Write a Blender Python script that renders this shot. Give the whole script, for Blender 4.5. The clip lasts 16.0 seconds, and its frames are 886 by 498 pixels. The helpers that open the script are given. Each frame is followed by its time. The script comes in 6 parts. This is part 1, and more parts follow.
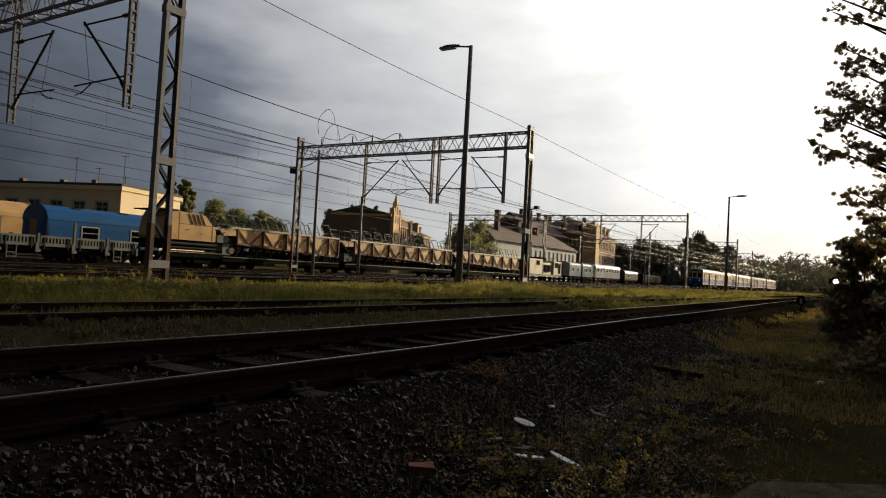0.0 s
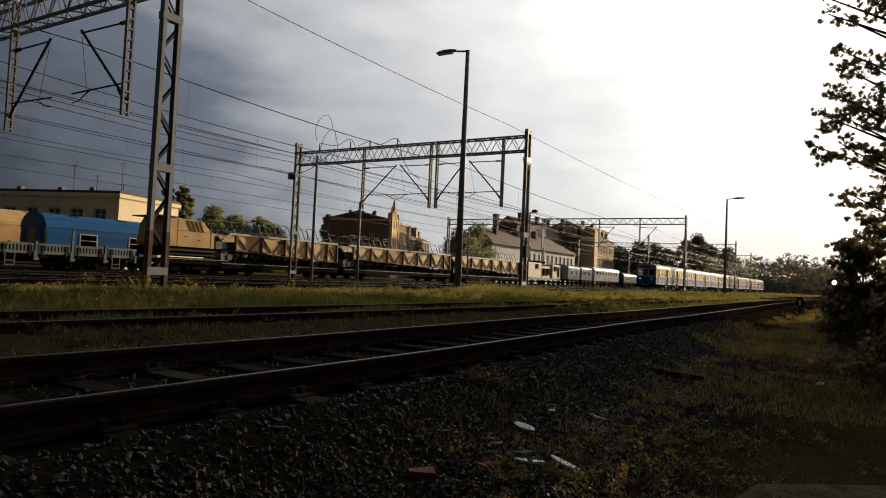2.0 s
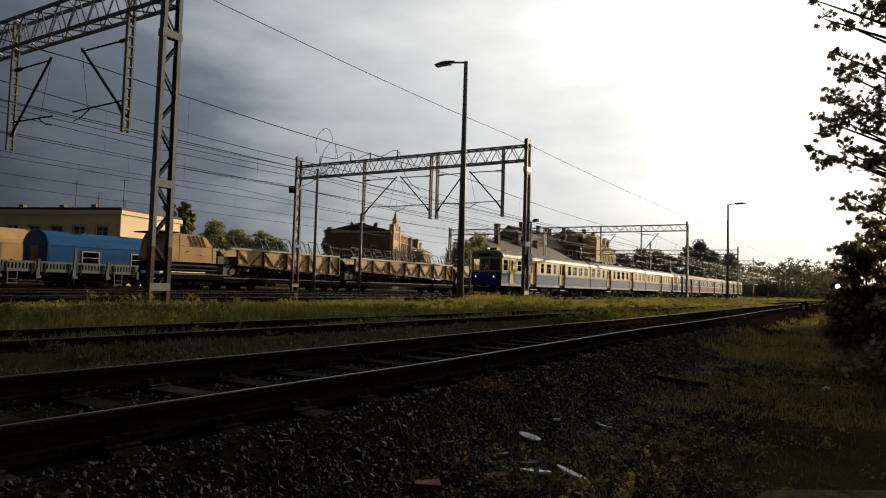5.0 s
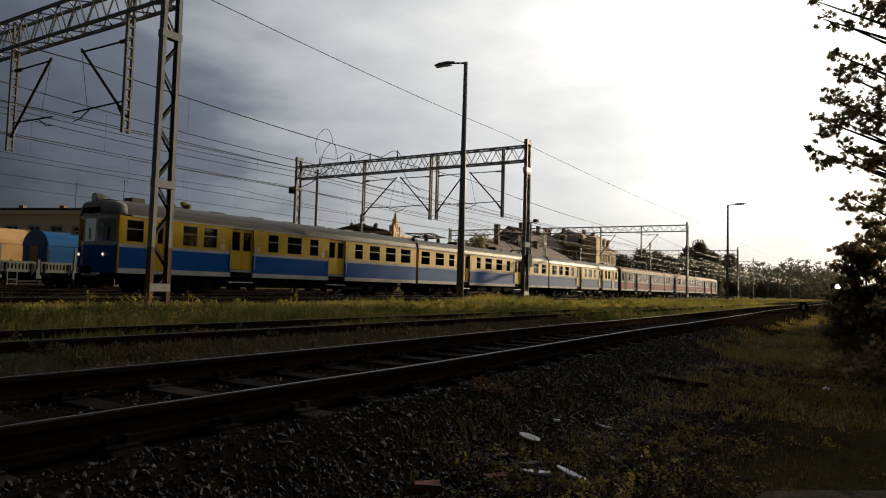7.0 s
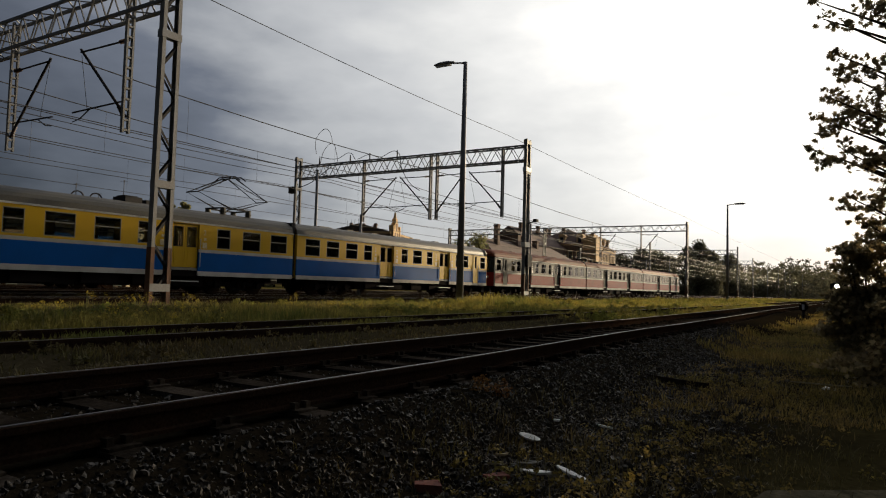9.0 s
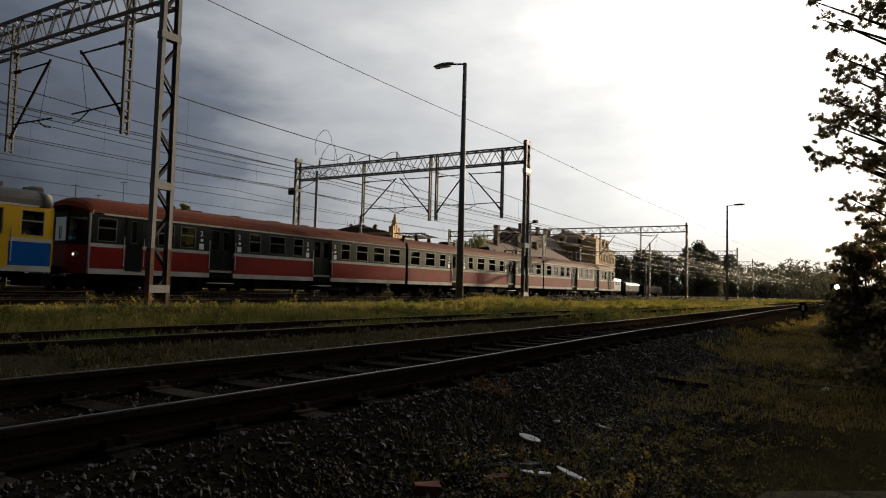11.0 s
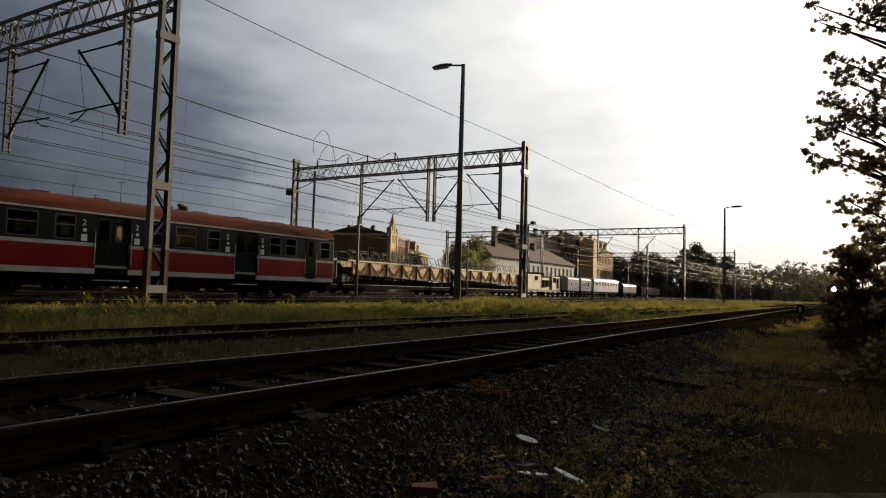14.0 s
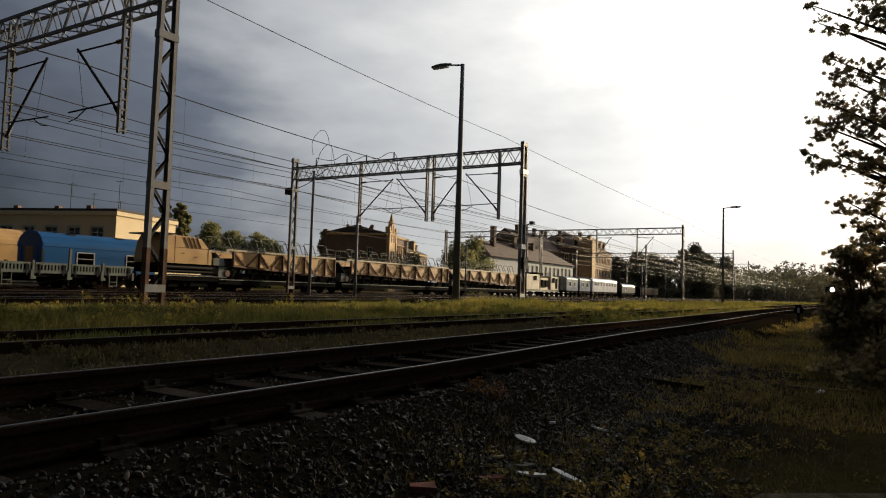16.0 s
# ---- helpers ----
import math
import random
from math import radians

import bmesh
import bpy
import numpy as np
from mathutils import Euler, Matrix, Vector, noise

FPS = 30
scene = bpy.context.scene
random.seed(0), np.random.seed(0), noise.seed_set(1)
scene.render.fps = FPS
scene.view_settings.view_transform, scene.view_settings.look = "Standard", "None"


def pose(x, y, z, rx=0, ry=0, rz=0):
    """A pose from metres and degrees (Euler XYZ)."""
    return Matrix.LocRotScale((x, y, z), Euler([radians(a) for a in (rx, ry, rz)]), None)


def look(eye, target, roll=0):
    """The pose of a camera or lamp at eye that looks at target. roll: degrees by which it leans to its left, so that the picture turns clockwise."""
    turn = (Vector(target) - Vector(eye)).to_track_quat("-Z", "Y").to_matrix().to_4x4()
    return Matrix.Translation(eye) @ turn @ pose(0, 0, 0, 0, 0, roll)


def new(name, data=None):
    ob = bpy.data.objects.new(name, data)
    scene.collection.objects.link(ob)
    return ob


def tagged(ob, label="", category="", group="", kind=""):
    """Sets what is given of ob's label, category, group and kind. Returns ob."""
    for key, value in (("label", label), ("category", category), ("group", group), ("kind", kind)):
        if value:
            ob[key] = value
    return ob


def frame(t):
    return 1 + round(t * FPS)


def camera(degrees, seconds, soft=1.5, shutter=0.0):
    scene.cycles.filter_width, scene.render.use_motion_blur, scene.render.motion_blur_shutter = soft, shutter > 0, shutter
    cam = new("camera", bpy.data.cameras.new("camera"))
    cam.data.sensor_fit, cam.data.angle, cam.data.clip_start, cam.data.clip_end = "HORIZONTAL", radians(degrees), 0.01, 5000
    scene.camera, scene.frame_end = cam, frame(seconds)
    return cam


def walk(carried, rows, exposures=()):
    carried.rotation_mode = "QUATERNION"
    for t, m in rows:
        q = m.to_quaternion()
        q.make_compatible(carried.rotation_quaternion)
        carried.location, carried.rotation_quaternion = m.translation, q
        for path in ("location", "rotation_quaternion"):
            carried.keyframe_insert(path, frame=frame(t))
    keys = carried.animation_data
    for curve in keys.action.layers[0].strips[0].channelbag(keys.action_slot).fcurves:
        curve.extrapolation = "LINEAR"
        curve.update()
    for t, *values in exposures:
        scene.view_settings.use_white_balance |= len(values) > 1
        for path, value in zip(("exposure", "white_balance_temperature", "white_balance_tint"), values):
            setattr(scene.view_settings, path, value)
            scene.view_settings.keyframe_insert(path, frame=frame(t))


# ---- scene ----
# ---- camera: held in the hand at one spot, turning a little ----
EYE = Vector((0.0, 0.0, 0.65))
HELD = [  # seconds, turn from the tracks, tilt, lean (degrees)
    (0, 31.651, 1.875, 3.134),
    (0.5, 31.603, 1.803, 3.104),
    (1, 31.561, 1.942, 2.946),
    (1.5, 31.507, 2.137, 2.801),
    (2, 31.557, 2.261, 2.639),
    (2.5, 31.588, 2.460, 2.451),
    (3, 31.604, 2.626, 2.245),
    (3.5, 31.514, 2.715, 2.080),
    (4, 31.685, 2.936, 1.809),
    (6.5, 31.748, 3.219, 1.570),
    (7, 31.730, 3.206, 1.604),
    (7.5, 31.660, 3.259, 1.625),
    (8, 31.636, 3.295, 1.567),
    (8.5, 31.665, 3.233, 1.551),
    (9, 31.710, 3.202, 1.563),
    (11.5, 31.687, 3.304, 1.510),
    (12, 31.685, 3.279, 1.575),
    (12.5, 31.770, 3.175, 1.488),
    (13, 31.596, 3.453, 1.424),
    (13.5, 31.608, 3.421, 1.516),
    (14, 31.508, 3.383, 1.678),
    (14.5, 31.371, 3.456, 1.790),
    (15, 31.379, 3.479, 1.723),
    (15.5, 31.287, 3.466, 1.794),
    (16, 31.409, 3.367, 1.802),
]


def held(turn, tilt, lean):
    a, b = radians(turn), radians(tilt)
    way = Vector((math.cos(a) * math.cos(b), math.sin(a) * math.cos(b), math.sin(b)))
    return look(EYE, EYE + way, lean)


cam = camera(66.3, 16.0, soft=1.1)
walk(cam, [(t, held(a, b, c)) for t, a, b, c in HELD], exposures=((0.0, 0.0), (16.0, 0.0)))

# ---- world and sun: low evening sun beside the tracks, dark rain clouds away from it ----
SUN_TURN, SUN_RISE = -11.0, 10.5
to_sun = Vector((math.cos(radians(SUN_RISE)) * math.cos(radians(SUN_TURN)),
                 math.cos(radians(SUN_RISE)) * math.sin(radians(SUN_TURN)), math.sin(radians(SUN_RISE))))
sun = new("sun", bpy.data.lights.new("sun", "SUN"))
sun.data.energy, sun.data.angle, sun.data.color = 5.0, radians(0.6), (1.0, 0.80, 0.52)
sun.matrix_world = look((0, 0, 60), Vector((0, 0, 60)) - to_sun)


def make_world():
    world = bpy.data.worlds.new("evening_sky")
    scene.world = world
    world.use_nodes = True
    nt = world.node_tree
    nt.nodes.clear()
    N, L = nt.nodes.new, nt.links.new
    out, bg = N("ShaderNodeOutputWorld"), N("ShaderNodeBackground")
    sky = N("ShaderNodeTexSky")
    sky.sky_type, sky.sun_disc = "NISHITA", False
    sky.sun_elevation, sky.sun_rotation = radians(SUN_RISE), radians(90 - SUN_TURN)
    co = N("ShaderNodeTexCoord")
    nor = N("ShaderNodeVectorMath"); nor.operation = "NORMALIZE"
    L(co.outputs["Generated"], nor.inputs[0])
    dot = N("ShaderNodeVectorMath"); dot.operation = "DOT_PRODUCT"
    L(nor.outputs[0], dot.inputs[0]); dot.inputs[1].default_value = to_sun
    stretch = N("ShaderNodeVectorMath"); stretch.operation = "MULTIPLY"
    L(nor.outputs[0], stretch.inputs[0]); stretch.inputs[1].default_value = (1.0, 1.0, 2.6)
    big, fine = N("ShaderNodeTexNoise"), N("ShaderNodeTexNoise")
    for n, sc, de in ((big, 2.3, 5.0), (fine, 7.0, 6.0)):
        n.inputs["Scale"].default_value, n.inputs["Detail"].default_value, n.inputs["Roughness"].default_value = sc, de, 0.5
        L(stretch.outputs[0], n.inputs["Vector"])
    # cloud edges shift the brightness that falls off away from the sun
    m1 = N("ShaderNodeMath"); m1.operation = "MULTIPLY_ADD"
    L(big.outputs["Fac"], m1.inputs[0]); m1.inputs[1].default_value = 0.34; L(dot.outputs["Value"], m1.inputs[2])
    m2 = N("ShaderNodeMath"); m2.operation = "MULTIPLY_ADD"
    L(fine.outputs["Fac"], m2.inputs[0]); m2.inputs[1].default_value = 0.25; L(m1.outputs[0], m2.inputs[2])
    # the lowest clouds are the darkest
    sep = N("ShaderNodeSeparateXYZ")
    L(nor.outputs[0], sep.inputs[0])
    low = N("ShaderNodeMapRange")
    low.inputs["From Max"].default_value, low.inputs["To Min"].default_value, low.inputs["To Max"].default_value = 0.35, -0.45, -0.225
    L(sep.outputs["Z"], low.inputs["Value"])
    m3 = N("ShaderNodeMath"); m3.operation = "ADD"
    L(m2.outputs[0], m3.inputs[0]); L(low.outputs[0], m3.inputs[1])
    ramp = N("ShaderNodeValToRGB")
    e = ramp.color_ramp.elements
    stops = ((0.0, (0.026, 0.031, 0.044)), (0.20, (0.044, 0.052, 0.074)), (0.40, (0.150, 0.168, 0.212)), (0.55, (0.45, 0.465, 0.49)),
             (0.67, (0.61, 0.62, 0.635)), (0.78, (0.80, 0.80, 0.79)), (0.87, (0.97, 0.96, 0.935)), (1.0, (1.40, 1.34, 1.25)))
    e[0].position, e[0].color = stops[0][0], (*stops[0][1], 1)
    e[1].position, e[1].color = stops[-1][0], (*stops[-1][1], 1)
    for p, c in stops[1:-1]:
        k = e.new(p); k.color = (*c, 1)
    L(m3.outputs[0], ramp.inputs[0])
    mix = N("ShaderNodeMix"); mix.data_type = "RGBA"
    mix.inputs["Factor"].default_value = 0.06
    gain = N("ShaderNodeVectorMath"); gain.operation = "SCALE"
    L(sky.outputs[0], gain.inputs[0]); gain.inputs["Scale"].default_value = 0.12
    L(ramp.outputs[0], mix.inputs["A"]); L(gain.outputs[0], mix.inputs["B"])
    L(mix.outputs["Result"], bg.inputs["Color"]); bg.inputs["Strength"].default_value = 1.0
    L(bg.outputs[0], out.inputs["Surface"])


make_world()


# ---- materials ----
def material(name, base, rough=0.7, metal=0.0, grain=30.0, vary=0.25, bump=0.2, second=None, patch=1.5, spread=0.5, each=0.0, spec=0.5, through_light=0.0, island=0.0):
    """Colour with fine grain and large patches towards a second colour, fine relief; each: change from piece to piece."""
    m = bpy.data.materials.new(name)
    m.use_nodes = True
    nt = m.node_tree
    N, L = nt.nodes.new, nt.links.new
    b = nt.nodes["Principled BSDF"]
    co = N("ShaderNodeTexCoord")
    fine, big = N("ShaderNodeTexNoise"), N("ShaderNodeTexNoise")
    for n, s in ((fine, grain), (big, patch)):
        n.inputs["Scale"].default_value, n.inputs["Detail"].default_value = s, 5.0
        L(co.outputs["Object"], n.inputs["Vector"])
    second = second or tuple(c * 0.6 for c in base)
    r = N("ShaderNodeValToRGB")
    r.color_ramp.elements[0].position, r.color_ramp.elements[1].position = 0.5 - 0.25 * spread, 0.5 + 0.3
    r.color_ramp.elements[0].color, r.color_ramp.elements[1].color = (*base, 1), (*second, 1)
    L(big.outputs["Fac"], r.inputs[0])
    hsv = N("ShaderNodeHueSaturation")
    L(r.outputs[0], hsv.inputs["Color"])
    k = N("ShaderNodeMapRange")
    k.inputs["From Min"].default_value, k.inputs["From Max"].default_value = 0.25, 0.75
    k.inputs["To Min"].default_value, k.inputs["To Max"].default_value = 1 - vary, 1 + vary
    L(fine.outputs["Fac"], k.inputs["Value"])
    if each:
        info = N("ShaderNodeObjectInfo")
        e = N("ShaderNodeMapRange")
        e.inputs["To Min"].default_value, e.inputs["To Max"].default_value = 1 - each, 1 + each
        L(info.outputs["Random"], e.inputs["Value"])
        mul = N("ShaderNodeMath"); mul.operation = "MULTIPLY"
        L(k.outputs[0], mul.inputs[0]); L(e.outputs[0], mul.inputs[1])
        L(mul.outputs[0], hsv.inputs["Value"])
    else:
        L(k.outputs[0], hsv.inputs["Value"])
    if island:
        geo, e2 = N("ShaderNodeNewGeometry"), N("ShaderNodeMapRange")
        e2.inputs["To Min"].default_value, e2.inputs["To Max"].default_value = 1 - island, 1 + island
        L(geo.outputs["Random Per Island"], e2.inputs["Value"])
        mul2 = N("ShaderNodeMath"); mul2.operation = "MULTIPLY"
        L(hsv.inputs["Value"].links[0].from_socket, mul2.inputs[0]); L(e2.outputs[0], mul2.inputs[1])
        L(mul2.outputs[0], hsv.inputs["Value"])
    L(hsv.outputs[0], b.inputs["Base Color"])
    b.inputs["Metallic"].default_value = metal
    b.inputs["Specular IOR Level"].default_value = spec
    kr = N("ShaderNodeMapRange")
    kr.inputs["To Min"].default_value, kr.inputs["To Max"].default_value = max(0.03, rough - 0.12), min(1.0, rough + 0.12)
    L(fine.outputs["Fac"], kr.inputs["Value"]); L(kr.outputs[0], b.inputs["Roughness"])
    if bump:
        bp = N("ShaderNodeBump")
        bp.inputs["Strength"].default_value, bp.inputs["Distance"].default_value = bump, 0.02
        L(fine.outputs["Fac"], bp.inputs["Height"]); L(bp.outputs[0], b.inputs["Normal"])
    if through_light:
        tr, mx = N("ShaderNodeBsdfTranslucent"), N("ShaderNodeMixShader")
        L(hsv.outputs[0], tr.inputs["Color"])
        mx.inputs[0].default_value = through_light
        L(b.outputs[0], mx.inputs[1]); L(tr.outputs[0], mx.inputs[2])
        L(mx.outputs[0], nt.nodes["Material Output"].inputs["Surface"])
    return m


def glass(name, tint, gloss=0.03):
    m = bpy.data.materials.new(name)
    m.use_nodes = True
    nt = m.node_tree
    nt.nodes.clear()
    N, L = nt.nodes.new, nt.links.new
    out, mx = N("ShaderNodeOutputMaterial"), N("ShaderNodeMixShader")
    tr, gl, fr = N("ShaderNodeBsdfTransparent"), N("ShaderNodeBsdfGlossy"), N("ShaderNodeFresnel")
    tr.inputs["Color"].default_value = (*tint, 1)
    gl.inputs["Roughness"].default_value = gloss
    fr.inputs["IOR"].default_value = 1.55
    L(fr.outputs[0], mx.inputs[0]); L(tr.outputs[0], mx.inputs[1]); L(gl.outputs[0], mx.inputs[2])
    L(mx.outputs[0], out.inputs["Surface"])
    return m


def glowing(name, color, strength):
    m = bpy.data.materials.new(name)
    m.use_nodes = True
    b = m.node_tree.nodes["Principled BSDF"]
    b.inputs["Base Color"].default_value = (0.8, 0.8, 0.8, 1)
    b.inputs["Emission Color"].default_value, b.inputs["Emission Strength"].default_value = (*color, 1), strength
    return m


def ground_material():
    m = material("ground_earth", (0.045, 0.042, 0.036), 0.95, 0, 22.0, 0.5, 0.9, (0.028, 0.030, 0.018), 0.6)
    nt = m.node_tree
    N, L = nt.nodes.new, nt.links.new
    b = nt.nodes["Principled BSDF"]
    b.inputs["Specular IOR Level"].default_value = 0.0
    old = b.inputs["Base Color"].links[0].from_socket
    co, sep = N("ShaderNodeTexCoord"), N("ShaderNodeSeparateXYZ")
    L(co.outputs["Object"], sep.inputs[0])
    nz = N("ShaderNodeTexNoise")
    nz.inputs["Scale"].default_value, nz.inputs["Detail"].default_value = 0.9, 6.0
    L(co.outputs["Object"], nz.inputs["Vector"])
    j = N("ShaderNodeMath"); j.operation = "MULTIPLY_ADD"
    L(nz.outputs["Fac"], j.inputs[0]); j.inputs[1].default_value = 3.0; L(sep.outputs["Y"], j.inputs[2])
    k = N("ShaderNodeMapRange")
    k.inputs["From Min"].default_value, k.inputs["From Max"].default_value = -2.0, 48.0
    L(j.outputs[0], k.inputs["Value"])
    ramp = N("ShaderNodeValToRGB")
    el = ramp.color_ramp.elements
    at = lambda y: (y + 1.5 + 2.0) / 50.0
    # near gravel and path stops are darkened to paint the foreground shade
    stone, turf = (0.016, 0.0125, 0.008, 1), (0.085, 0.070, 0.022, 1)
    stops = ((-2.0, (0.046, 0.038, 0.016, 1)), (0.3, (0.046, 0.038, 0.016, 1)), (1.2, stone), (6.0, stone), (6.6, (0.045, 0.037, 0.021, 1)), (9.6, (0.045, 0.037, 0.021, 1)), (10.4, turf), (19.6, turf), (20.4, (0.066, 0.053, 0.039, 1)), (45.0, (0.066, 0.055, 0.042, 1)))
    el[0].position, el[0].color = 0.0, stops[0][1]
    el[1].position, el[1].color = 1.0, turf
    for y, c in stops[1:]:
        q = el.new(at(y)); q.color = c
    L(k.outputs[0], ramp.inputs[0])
    mul = N("ShaderNodeMix"); mul.data_type = "RGBA"; mul.blend_type = "OVERLAY"
    mul.inputs["Factor"].default_value = 0.6
    fine = N("ShaderNodeTexNoise"); fine.inputs["Scale"].default_value, fine.inputs["Detail"].default_value = 14.0, 8.0
    L(co.outputs["Object"], fine.inputs["Vector"])
    L(ramp.outputs[0], mul.inputs["A"]); L(fine.outputs["Fac"], mul.inputs["B"])
    L(mul.outputs["Result"], b.inputs["Base Color"])
    return m


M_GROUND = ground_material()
# stone colour is lowered so that the near shade sits in it
M_STONE = material("shaded_ballast_stone", (0.038, 0.029, 0.018), 0.55, 0, 40, 0.4, 0.3, (0.022, 0.018, 0.014), 3.0, spec=0.25, island=0.75)
M_RAIL = material("rusty_rail_steel", (0.030, 0.018, 0.012), 0.95, 0.0, 60, 0.4, 0.3, (0.018, 0.012, 0.01), 4, spec=0.0)
M_RAILTOP = material("worn_rail_head", (0.17, 0.155, 0.14), 0.36, 0.9, 50, 0.35, 0.05, (0.25, 0.2, 0.17), 3)
M_POLISHED = material("polished_rail_head", (0.52, 0.50, 0.46), 0.28, 0.9, 50, 0.2, 0.05, (0.40, 0.36, 0.31), 3)
M_SLEEPER = material("weathered_sleeper", (0.050, 0.040, 0.031), 0.95, 0, 35, 0.4, 0.5, (0.018, 0.015, 0.012), 4, each=0.4, spec=0.0)
M_CONCRETE = material("old_concrete", (0.11, 0.105, 0.085), 0.95, 0, 30, 0.25, 0.3, (0.07, 0.066, 0.05), 2)
M_SLAB = material("mossy_concrete", (0.125, 0.108, 0.072), 0.95, 0, 30, 0.35, 0.5, (0.025, 0.024, 0.014), 5, spec=0.0)
M_GALV = material("weathered_grey_steel", (0.21, 0.215, 0.225), 0.62, 0.25, 25, 0.25, 0.1, (0.14, 0.125, 0.11), 1.3)
M_DARKSTEEL = material("dark_steel", (0.026, 0.026, 0.028), 0.7, 0.0, 25, 0.3, 0.1, (0.03, 0.02, 0.016), 1.3, spec=0.2)
M_RUST = material("rusted_mast_steel", (0.15, 0.072, 0.04), 0.85, 0.1, 30, 0.4, 0.3, (0.05, 0.03, 0.022), 2.0)
M_INSUL = material("brown_insulator", (0.06, 0.03, 0.02), 0.3, 0, 10, 0.1, 0)
M_WIRE = material("copper_wire", (0.05, 0.045, 0.04), 0.6, 0.25, 10, 0.1, 0)
M_YELLOW = material("train_yellow", (0.56, 0.335, 0.008), 0.45, 0, 40, 0.07, 0.03, (0.55, 0.32, 0.015), 0.8, spec=0.16)
M_BLUE = material("train_blue", (0.005, 0.085, 0.30), 0.5, 0, 40, 0.08, 0.03, (0.006, 0.07, 0.23), 0.8, spec=0.05)
M_WHITE = material("train_offwhite", (0.50, 0.48, 0.43), 0.32, 0, 40, 0.15, 0.03, (0.30, 0.27, 0.23), 1.2, spec=0.16)
M_RED = material("train_red", (0.27, 0.015, 0.009), 0.32, 0, 40, 0.12, 0.03, (0.17, 0.013, 0.010), 0.8, spec=0.16)
M_GREYGREEN = material("train_dark_grey", (0.011, 0.015, 0.0125), 0.32, 0, 40, 0.15, 0.03, (0.011, 0.014, 0.012), 0.9, spec=0.14)
M_DOORDARK = material("train_door_green", (0.013, 0.018, 0.015), 0.45, 0, 40, 0.1, 0.03, spec=0.03)
M_ROOFGREY = material("train_roof_grey", (0.058, 0.052, 0.036), 0.5, 0, 14, 0.3, 0.1, (0.042, 0.038, 0.034), 0.5, spec=0.3)
M_ROOFRED = material("train_roof_rust", (0.15, 0.036, 0.015), 0.65, 0, 14, 0.35, 0.1, (0.085, 0.028, 0.016), 0.5, spec=0.08)
M_DOME = material("cab_dome_grey", (0.26, 0.25, 0.22), 0.6, 0, 20, 0.12, 0.05, (0.16, 0.15, 0.13), 1.5, spec=0.2)
M_UNDER = material("grimy_underframe", (0.012, 0.010, 0.009), 0.9, 0.0, 20, 0.3, 0.2, spec=0.02)
M_GLASS = glass("train_window_glass", (0.64, 0.66, 0.66))
M_DARKFRAME = material("dark_window_frame", (0.10, 0.10, 0.095), 0.5, 0.3, 30, 0.1, 0.02)
M_TRIM = material("dull_window_trim", (0.26, 0.23, 0.17), 0.5, 0.2, 30, 0.1, 0.02)
M_NOTICE = material("faded_notice", (0.62, 0.50, 0.28), 0.6, 0, 30, 0.3, 0.02)
M_HEADLAMP = glowing("dim_headlamp", (1.0, 0.95, 0.85), 1.2)
M_ALU = material("aluminium_frame", (0.50, 0.49, 0.46), 0.45, 0.5, 30, 0.1, 0.02)
M_RUBBER = material("black_bellows", (0.012, 0.012, 0.012), 0.8, 0, 20, 0.2, 0.2)
M_SEAT = material("seat_upholstery", (0.07, 0.035, 0.025), 0.85, 0, 40, 0.2, 0.2)
M_INSIDE = material("interior_laminate", (0.30, 0.28, 0.23), 0.7, 0, 20, 0.08, 0)
M_LENS = material("headlight_lens", (0.75, 0.75, 0.72), 0.15, 0.0, 30, 0.05, 0.05)
M_BEIGE = material("machine_beige", (0.68, 0.40, 0.14), 0.6, 0, 20, 0.15, 0.08, (0.46, 0.25, 0.09), 0.7)
M_BROWN = material("machine_brown_rib", (0.16, 0.075, 0.034), 0.7, 0.1, 20, 0.2, 0.1)
M_CREAM = material("machine_cream", (0.62, 0.52, 0.36), 0.6, 0, 20, 0.15, 0.08, (0.40, 0.32, 0.20), 0.8)
M_GREYPANEL = material("wagon_grey_panel", (0.15, 0.175, 0.15), 0.7, 0.1, 25, 0.25, 0.1, (0.10, 0.10, 0.085), 1.0)
M_BLUEVAN = material("van_bright_blue", (0.008, 0.10, 0.29), 0.6, 0, 25, 0.1, 0.05, (0.010, 0.08, 0.22), 0.6, spec=0.15)
M_BLUEGREY = material("van_blue_grey", (0.20, 0.25, 0.29), 0.25, 0, 25, 0.12, 0.05, (0.18, 0.24, 0.3), 0.8)
M_VANWHITE = material("van_white", (0.80, 0.80, 0.80), 0.12, 0, 25, 0.08, 0.0, (0.5, 0.5, 0.5), 0.8)
M_PLASTER = material("yellow_plaster", (0.80, 0.64, 0.40), 0.9, 0, 25, 0.1, 0.15, (0.70, 0.55, 0.33), 0.35)
M_PALE = material("pale_plaster", (0.74, 0.74, 0.73), 0.9, 0, 25, 0.1, 0.15, (0.62, 0.62, 0.61), 0.35)
M_BRICK = material("red_brick_wall", (0.20, 0.135, 0.098), 0.95, 0, 9, 0.35, 0.4, (0.15, 0.095, 0.065), 0.8)
M_BRICKY = material("yellow_brick_trim", (0.66, 0.46, 0.24), 0.9, 0, 9, 0.25, 0.3, (0.42, 0.26, 0.13), 0.8)
M_TILE = material("dark_roof_covering", (0.075, 0.060, 0.052), 0.85, 0, 8, 0.25, 0.3, (0.045, 0.038, 0.034), 0.6)
M_ROOFTILE = material("red_brown_roof_tile", (0.13, 0.075, 0.055), 0.85, 0, 8, 0.3, 0.3, (0.08, 0.05, 0.04), 0.6)
M_PANE = glass("house_window_glass", (0.06, 0.07, 0.08))
